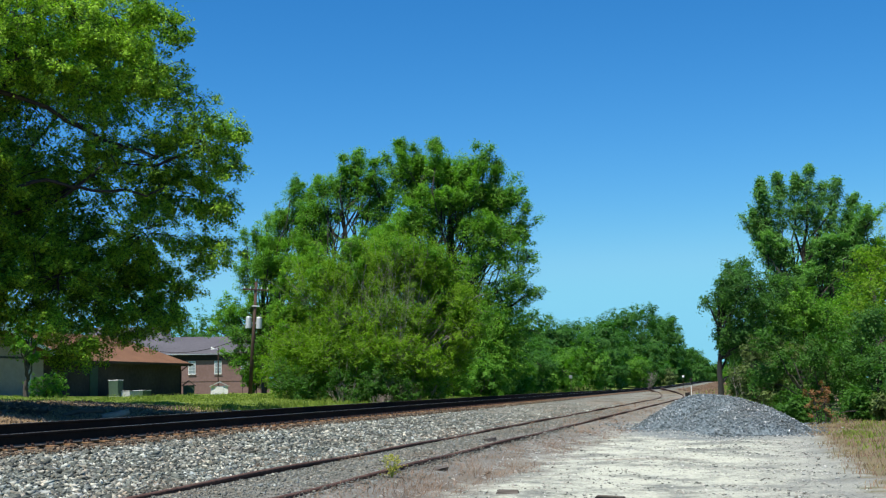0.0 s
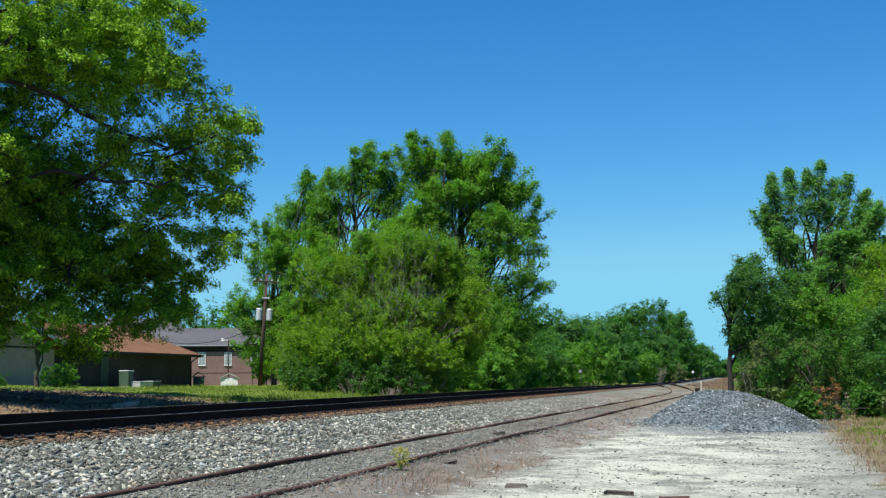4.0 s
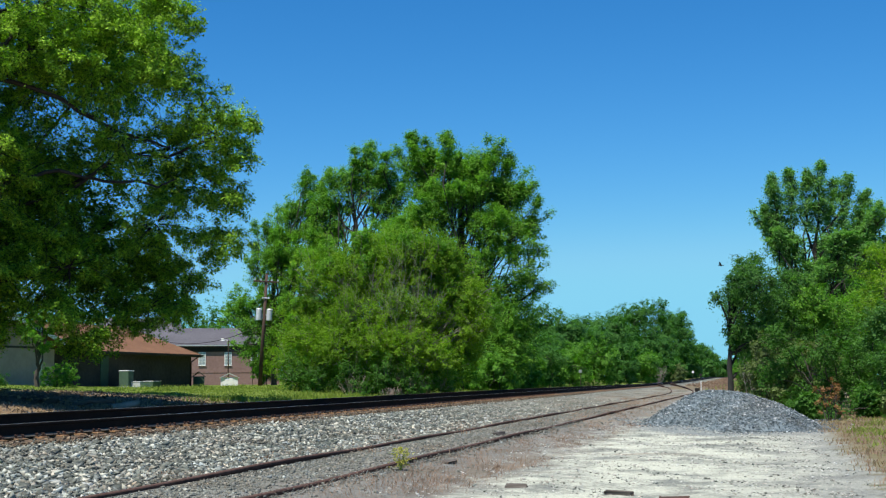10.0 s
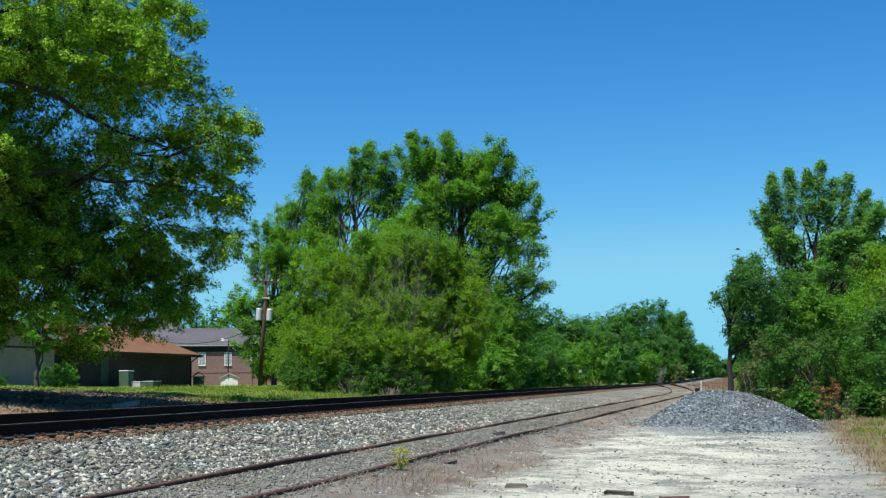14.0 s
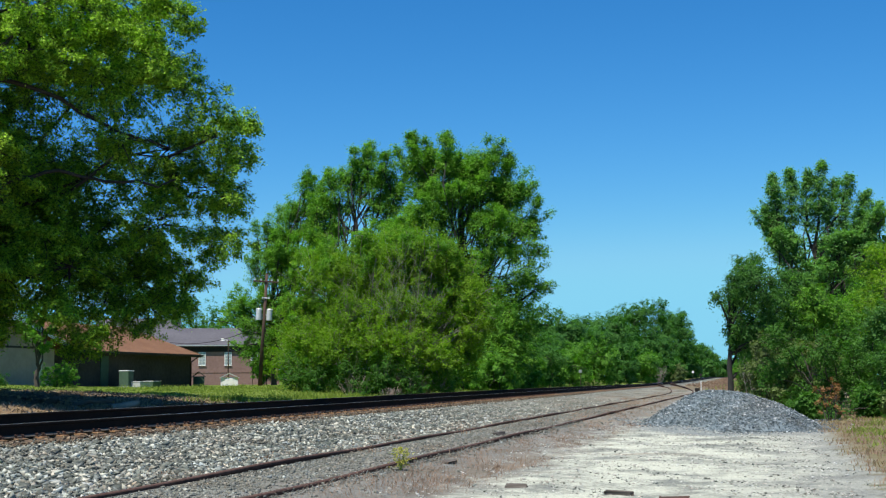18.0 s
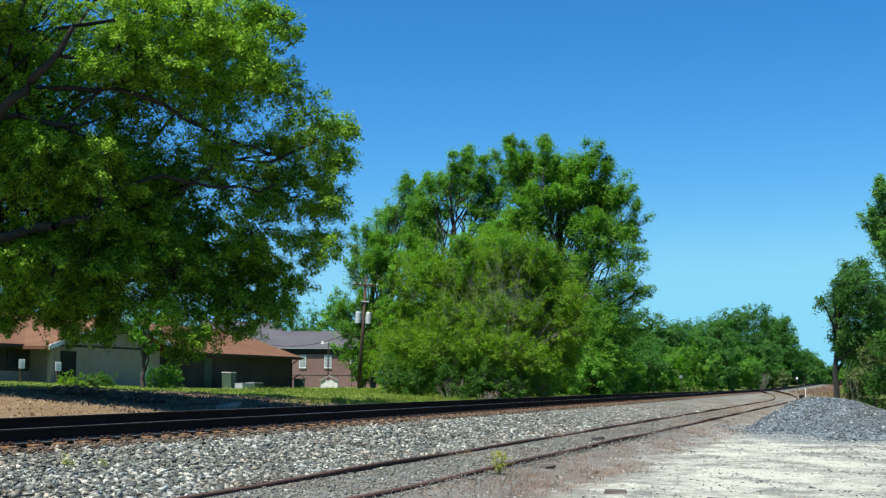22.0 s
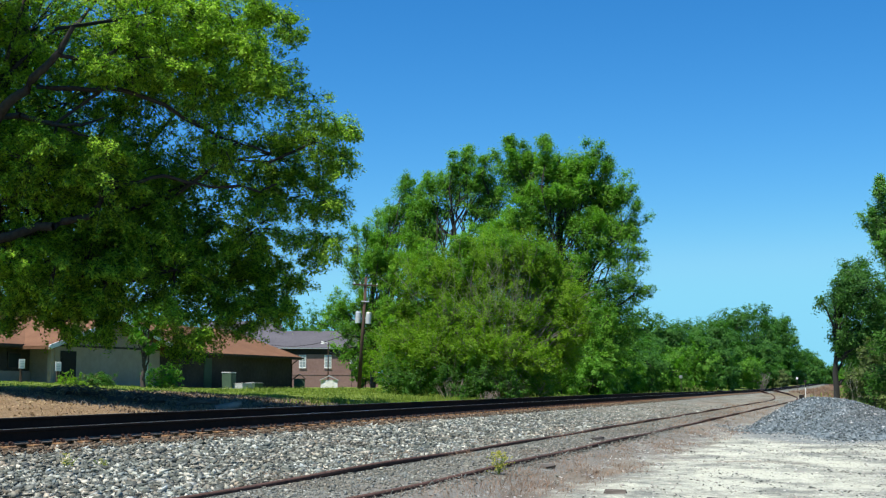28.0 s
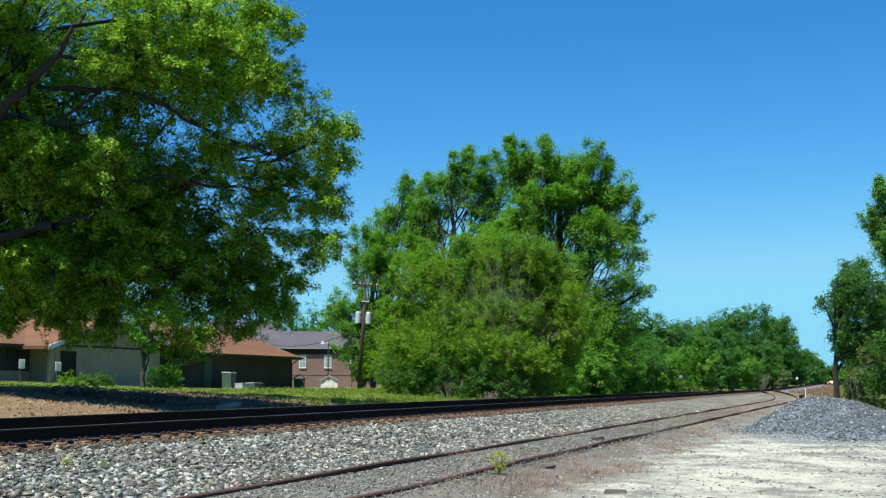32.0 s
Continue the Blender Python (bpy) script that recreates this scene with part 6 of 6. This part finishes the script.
# ---- small things on the ground ----
def build_scraps():
    rg = np.random.default_rng(3)
    for i, (x, y, l, w, h, rz, mat) in enumerate(((-2.64, 13.33, 0.24, 0.07, 0.05, 12, M_WOOD_OLD), (-1.48, 12.9, 0.30, 0.06, 0.05, -8, M_WOOD_OLD), (-0.9, 12.6, 0.30, 0.07, 0.025, 5, M_RAIL_RUST), (-4.9, 23.1, 0.30, 0.10, 0.07, 70, M_WOOD_OLD), (-4.0, 15.7, 0.2, 0.08, 0.05, 60, M_WOOD_OLD))):
        b = box(-l / 2, l / 2, -w / 2, w / 2, 0, h, 0.012)
        for v in b.verts:
            v.co += Vector(rg.normal(0, 0.012, 3))
        me = bpy.data.meshes.new("wood_scrap")
        b.to_mesh(me)
        b.free()
        me.materials.append(mat)
        ob = new("wood_scrap" if mat is M_WOOD_OLD else "rusty_scrap", me)
        ob.matrix_basis = pose(x, y, land_z(x, y) - 0.005, 0, 0, rz)
        tagged(ob, "weathered scrap of wood lying on gravel" if mat is M_WOOD_OLD else "flat rusty scrap lying on gravel", "scrap")
    # logs and brush on the bank
    for i, (x, y, l, r, rz, tilt_, mat) in enumerate(((-16.2, 29.3, 0.7, 0.11, 35, 8, M_TWIG), (-16.9, 28.9, 1.1, 0.07, 15, 4, M_WOOD_OLD), (-17.9, 28.4, 0.9, 0.08, -20, 6, M_WOOD_OLD))):
        p = limb((-l / 2, 0, 0), (l / 2, 0, 0.05), r, r * 0.8, 0.03, 5, rg)
        v, f = tubes([p], 9)
        f.append(tuple(range(9)))
        f.append(tuple(range(len(v) - 1, len(v) - 10, -1)))
        ob = mesh_from("log", v, f, mat, None, pose(x, y, land_z(x, y) + r * 0.6, 0, -tilt_, rz), shade=True)
        tagged(ob, "pale cut log on the bank" if mat is M_TWIG else "dark rotting log on the bank", "log", "logs on the bank")


build_scraps()


def build_brush_piles():
    """Heaps of cut branches on the bank."""
    rg = np.random.default_rng(9)
    for x, y, r, h in ((-15.2, 30.8, 0.8, 0.28), (-18.6, 28.6, 1.1, 0.18), (-20.2, 28.0, 0.8, 0.15)):
        z = land_z(x, y)
        top = empty("brush_pile", x, y, z)
        paths = []
        for _ in range(90):
            a, b = rg.normal(0, 0.45, 2) * r, rg.normal(0, 0.45, 2) * r
            paths.append(limb((a[0], a[1], rg.uniform(0, h)), (b[0], b[1], rg.uniform(0, h)), 0.018, 0.008, 0.05, 3, rg, 0.06))
        v, f = tubes(paths, 5)
        mesh_from("brushwood", v, f, M_WOOD_OLD, top)
        c = np.c_[rg.normal(0, 0.45, (70, 2)) * r, rg.uniform(0.02, h, 70)]
        v, f = leaves(c, 9, 0.08, 0.09, rg)
        mesh_from("dead_leaves", v, f, M_STRAW_LITTER, top)
        tagged(top, "dark heap of cut branches on the bank", "brush pile", "brush piles on the bank")


build_brush_piles()


def build_grass():
    rg = np.random.default_rng(17)

    def pts(x0, x1, y0, y1, n, clump=0):
        x, y = rg.uniform(x0, x1, n), rg.uniform(y0, y1, n)
        if clump:
            k = rg.integers(0, clump, n)
            cx, cy = rg.uniform(x0, x1, clump), rg.uniform(y0, y1, clump)
            x, y = cx[k] + rg.normal(0, 0.14, n), cy[k] + rg.normal(0, 0.25, n)
        return np.c_[x, y, land(x, y) - 0.01]

    blades("dry_weeds", np.concatenate([pts(-4.25, -3.1, 9, 24, 1600, 60), pts(-6.9, -6.1, 9, 30, 700, 30), pts(-4.3, -2.8, 24, 40, 700, 30)]), 0.07, 0.0035, M_DRY, rg, "reddish-brown dry weeds along the siding", 0.8)
    spots = [(-3.9, 12.6), (-3.6, 12.9), (-3.75, 13.7), (-3.5, 13.4), (-3.65, 16.0), (-3.4, 15.75), (-3.8, 16.6), (-3.86, 20.5), (-3.5, 22.2), (-3.67, 28.4), (-6.44, 15.5), (-6.5, 17.2), (-5.72, 17.4), (-6.1, 25.4), (-3.45, 12.6), (-4.0, 14.6), (-4.1, 18.2), (-3.9, 24.5), (-4.0, 11.4), (-6.5, 12.5), (-6.4, 20.5)]
    tall = [np.c_[rg.normal(a, 0.18, 80), rg.normal(b, 0.3, 80)] for a, b in spots]
    tall = np.concatenate(tall)
    blades("tall_dry_weeds", np.c_[tall, land(tall[:, 0], tall[:, 1]) - 0.01], 0.11, 0.0024, M_DRY, rg, "tufts of tall reddish dry weeds beside the siding", 0.75)
    blades("siding_weeds", np.concatenate([pts(-6.9, -5.0, 22, 80, 1100, 120), pts(-4.4, -3.0, 24, 70, 900, 80), pts(-5.8, -4.6, 30, 75, 900, 90)]), 0.075, 0.007, M_DRY, rg, "low reddish weeds between the siding rails", 0.8)
    blades("verge_grass", np.concatenate([pts(1.25, 2.2, 14, 34, 900, 70), pts(1.9, 6, 14, 34, 3500), pts(1.6, 7, 30, 44, 4000)]), 0.07, 0.007, M_STRAW, rg, "dry straw-coloured grass at the yard edge")
    blades("brown_verge", np.concatenate([pts(1.2, 2.4, 14, 34, 1500, 90), pts(1.9, 6, 14, 40, 4000)]), 0.075, 0.006, M_DRY, rg, "dead brown grass at the yard edge")
    blades("green_verge", pts(1.8, 6, 14, 34, 5200, 160), 0.085, 0.010, M_GRASS, rg, "green grass tufts at the yard edge")
    blades("lawn_grass", np.concatenate([pts(-24, -15.0, 38, 66, 15000), pts(-40, -23, 30, 90, 16000)]), 0.06, 0.022, M_GRASS, rg, "mown green lawn grass behind the tracks")
    blades("tall_grass", np.concatenate([pts(-16.5, -14.4, 44, 110, 4000, 200), pts(-20, -15, 50, 60, 2500, 90), pts(-17.5, -14.4, 35, 50, 2600, 80), pts(-30, -18, 44, 66, 1800, 60)]), 0.22, 0.014, M_GRASS, rg, "tall rough grass along the thicket")
    blades("far_verge", np.concatenate([pts(-4.0, 0.0, 92, 160, 3000), pts(-5.2, 0.5, 112, 260, 3500), pts(-8.2, -4.0, 135, 300, 3500)]), 0.22, 0.035, M_DRY, rg, "dry grass beside the turnout")
    blades("far_green_verge", pts(-4.5, 0.5, 100, 260, 1300), 0.26, 0.04, M_GRASS, rg, "green weeds among dry grass beside the turnout")
    blades("dead_stalks", pts(-15.3, -14.3, 50, 55, 900, 9), 0.75, 0.010, M_STRAW, rg, "pale dead stalks before the thicket")
    blades("bank_litter", pts(-22, -15.5, 25, 37, 2500), 0.10, 0.02, M_WOOD_OLD, rg, "dead leaves and twigs littering the shaded bank", 1.2, "litter")
    x, y = rg.uniform(-24, -13.8, 22000), rg.uniform(10, 38, 22000)
    v, f = leaves(np.c_[x, y, land(x, y) + 0.01], 1, 0.01, 0.055, rg, 0.25)
    tagged(mesh_from("leaf_litter", v, f, M_STRAW_LITTER), "brown fallen leaves and bark chips on the bank", "litter", kind="stuff")
    # yellow weeds beside the siding and in the ballast
    for x, y, k in ((-4.2, 14.15, 1.0), (-8.48, 11.7, 0.6), (-8.3, 12.1, 0.4)):
        n = int(170 * k * k)
        w = empty("yellow_weed", x, y, land_z(x, y))
        st = [limb((0, 0, -0.02), (rg.normal(0, 0.05), rg.normal(0, 0.05), 0.2 * k), 0.004, 0.002, 0, 3, rg) for _ in range(9)]
        v, f = tubes(st, 5)
        mesh_from("stalk", v, f, M_GRASS, w)
        c = np.c_[rg.normal(0, 0.05, n) * k, rg.normal(0, 0.05, n) * k, rg.uniform(0.03, 0.27, n) * k]
        v, f = leaves(c, 5, 0.016, 0.019 * (0.5 + 0.5 * k), rg)
        mesh_from("foliage", v, f, M_YELLOW, w)
        tagged(w, "yellow-green weed growing in the gravel", "weed", "yellow weeds")


build_grass()


# ---- birds and the coming train ----
def build_bird(name, span, label):
    b = empty(name, 0, 0, 0)
    bm = bmesh.new()
    bmesh.ops.create_uvsphere(bm, u_segments=10, v_segments=7, radius=0.5, matrix=Matrix.Diagonal((span * 0.10, span * 0.34, span * 0.10, 1)))
    part("body", bm, M_BIRD, b, shade=True)
    bm = bmesh.new()
    bmesh.ops.create_uvsphere(bm, u_segments=8, v_segments=6, radius=span * 0.035, matrix=Matrix.Translation((0, span * 0.19, span * 0.01)))
    part("head", bm, M_BIRD, b, shade=True)
    part("tail", prism([(-0.03 * span, -0.14 * span), (0.03 * span, -0.14 * span), (0.07 * span, -0.30 * span), (-0.07 * span, -0.30 * span)], 0.012 * span, "y", start=0), M_BIRD, b, m=pose(0, 0, 0, 90, 0, 0) @ Matrix.Diagonal((1, 1, -1, 1)))
    wings = []
    for s in (-1, 1):
        o = [(0.03, 0.09), (0.20, 0.13), (0.36, 0.10), (0.50, 0.0), (0.44, -0.03), (0.34, -0.05), (0.20, -0.08), (0.03, -0.09)]
        bm = bmesh.new()
        lo = [bm.verts.new((s * x * span, y * span, -0.008 * span)) for x, y in o]
        hi = [bm.verts.new((s * x * span, y * span, 0.008 * span * (1 - x))) for x, y in o]
        bm.faces.new(lo)
        bm.faces.new(hi[::-1])
        for i in range(len(o)):
            j = (i + 1) % len(o)
            bm.faces.new((lo[i], hi[i], hi[j], lo[j]))
        bmesh.ops.recalc_face_normals(bm, faces=bm.faces)
        wings.append(part("wing", bm, M_BIRD, b))
    return tagged(b, label, "bird"), wings


soarer, soarer_wings = build_bird("soaring_bird", 1.5, "black soaring bird with spread wings")
flier, flier_wings = build_bird("flying_bird", 0.75, "dark bird flapping across the sky")


def build_train():
    t = empty("locomotive", 0, 0, 0)
    part("hood", box(-1.45, 1.45, 4.5, 19.0, 1.4, 4.2, 0.1), M_ORANGE, t, "orange engine hood")
    part("cab", box(-1.55, 1.55, 2.4, 4.495, 1.4, 4.5, 0.12), M_ORANGE, t, "orange cab")
    part("nose", box(-1.0, 1.0, 0.6, 2.395, 1.4, 3.0, 0.15), M_ORANGE, t, "orange short nose")
    part("frame", box(-1.55, 1.55, 0.0, 19.6, 1.0, 1.395, 0.03), M_DARK, t, "black underframe")
    part("pilot", box(-1.4, 1.4, -0.25, -0.005, 0.25, 1.3, 0.04), M_DARK, t, "black pilot plate")
    for x in (-0.75, 0.75):
        part("windshield", box(x - 0.5, x + 0.5, 2.36, 2.396, 3.3, 4.0, 0.02), M_GLASS, t)
    for x in (-0.2, 0.2):
        part("headlight", rod(0.2, 0.2, 0, 0.12, 14, Matrix.Translation((x, 2.37, 4.22)) @ Euler((radians(90), 0, 0)).to_matrix().to_4x4()), M_GLOW, t, "glowing round headlight")
    # Unseen lower pair of lamps, added to fill out the headlight's glow.
    for x in (-0.85, 0.85):
        part("added_ditch_light", rod(0.13, 0.13, 0, 0.12, 14, Matrix.Translation((x, 0.1, 2.2)) @ Euler((radians(90), 0, 0)).to_matrix().to_4x4()), M_GLOW, t, "glowing ditch light added to swell the headlight's glow")
    for y in (3.5, 15.0):
        tr = part("truck", box(-1.2, 1.2, y - 1.8, y + 1.8, 0.35, 0.98, 0.05), M_DARK, t, "black wheel truck")
        for dy in (-1.3, 0, 1.3):
            for x in (-0.75, 0.75):
                part("wheel", rod(0.5, 0.5, -0.07, 0.07, 18, Matrix.Translation((x, y + dy, 0.5)) @ Euler((0, radians(90), 0)).to_matrix().to_4x4()), M_RAIL, tr)
    return tagged(t, "orange locomotive with headlights lit", "locomotive")


locomotive = build_train()


FLIGHT = [(27.7, 5.3, 81.4, 18.1), (27.9, 3.0, 82.7, 17.6), (28.1, 0.6, 84.0, 17.0), (28.3, -1.8, 85.2, 16.3), (28.4, -3.2, 85.7, 16.0), (28.5, -4.6, 86.3, 15.7), (28.6, -5.9, 86.8, 15.3), (28.7, -7.2, 87.3, 15.0), (28.8, -8.5, 87.8, 14.8), (28.9, -9.8, 88.3, 14.6), (29.0, -11.2, 88.7, 14.5), (29.1, -12.5, 89.1, 14.3), (29.2, -13.9, 89.5, 14.0), (29.4, -16.7, 90.3, 13.6), (29.8, -21.8, 91.7, 13.1)]


def motions():
    # the soaring bird wheels once into view above the line
    ring = [(0.0, 25.5, 168.1, 11.8), (5.0, 14.0, 169.2, 13.0), (9.4, 6.5, 169.9, 14.6), (10.0, -5.0, 169.9, 16.3), (10.3, -8.2, 169.8, 16.2), (10.6, -10.8, 169.7, 16.1), (10.9, -12.5, 169.5, 16.1), (11.2, -13.7, 169.4, 16.7),
            (11.5, -13.9, 169.4, 17.2), (11.8, -13.5, 169.5, 17.8), (12.1, -12.7, 169.5, 18.2), (12.4, -11.5, 169.6, 18.6), (12.7, -9.9, 169.7, 18.8), (13.0, -8.3, 169.8, 18.9), (13.3, -6.7, 169.9, 18.8),
            (13.6, -5.0, 169.9, 18.7), (14.0, -2.7, 170.0, 18.4), (15.0, 6.0, 169.9, 14.8), (20.0, 16.0, 169.0, 13.0), (32.0, 36.0, 166.0, 10.4)]
    heads = [70, 70, 75, 80, 75, 65, 45, 20, -10, -35, -55, -65, -70, -75, -75, -78, -80, -80, -80, -80]
    banks = [0, 0, -10, -20, -25, -30, -38, -42, -45, -42, -38, -32, -28, -22, -18, -15, -10, 0, 0, 0]
    walk(soarer, [(t, pose(x, y, z, 0, -b, h)) for (t, x, y, z), h, b in zip(ring, heads, banks)])
    for s, w in zip((-1, 1), soarer_wings):
        walk(w, [(t, pose(0, 0, 0, 0, -s * a, 0)) for t, a in ((0, 14), (10, 16), (11, 12), (12, 18), (13, 15), (32, 14))])
    # the small bird crosses from the yard's trees to behind the tall tree
    way = [(0.0, 42.0, 70.0, 17.0), (20.0, 30.0, 75.0, 19.0), (27.0, 14.0, 79.0, 20.6)] + FLIGHT + [(32.0, -70.0, 92.0, 8.0)]
    walk(flier, [(t, pose(x, y, z, -4, 0, 82)) for t, x, y, z in way])
    beats = [(0.0, 10)] + [(27.6 + 0.1 * k, (-38, 30, 52, 5)[k % 4]) for k in range(24)] + [(32.0, 10)]
    for s, w in zip((-1, 1), flier_wings):
        walk(w, [(t, pose(0, 0, 0, 0, -s * a, 0)) for t, a in beats])
    # the train comes on round the far bend
    rows = []
    for k in range(17):
        t = 2.0 * k
        y = 1306 - 20.0 * t
        slope = math.degrees(math.atan(4.2e-4 * max(0.0, y - 476))) if y < 876 else 0.0
        rows.append((t, pose(float(main_x(y)), y, main_foot(min(y, 900), 0) + 0.17, 0, 0, slope)))
    walk(locomotive, rows)
    # the wind stirs the near tree's boughs
    for i, b in enumerate(big_boughs):
        walk(b, [(t, pose(0, 0, 0, 0.35 * math.sin(1.9 * t + i), 0.45 * math.sin(1.3 * t + 2 * i), 0.3 * math.sin(0.9 * t + i))) for t in [0.5 * k for k in range(65)]])

    # and, less, the crowns farther off
    for i, b in enumerate(stirred):
        walk(b, [(t, pose(0, 0, 0, 0.10 * math.sin(1.7 * t + 1.3 * i), 0.12 * math.sin(1.15 * t + 2.1 * i), 0.0)) for t in [0.5 * k for k in range(65)]])


motions()
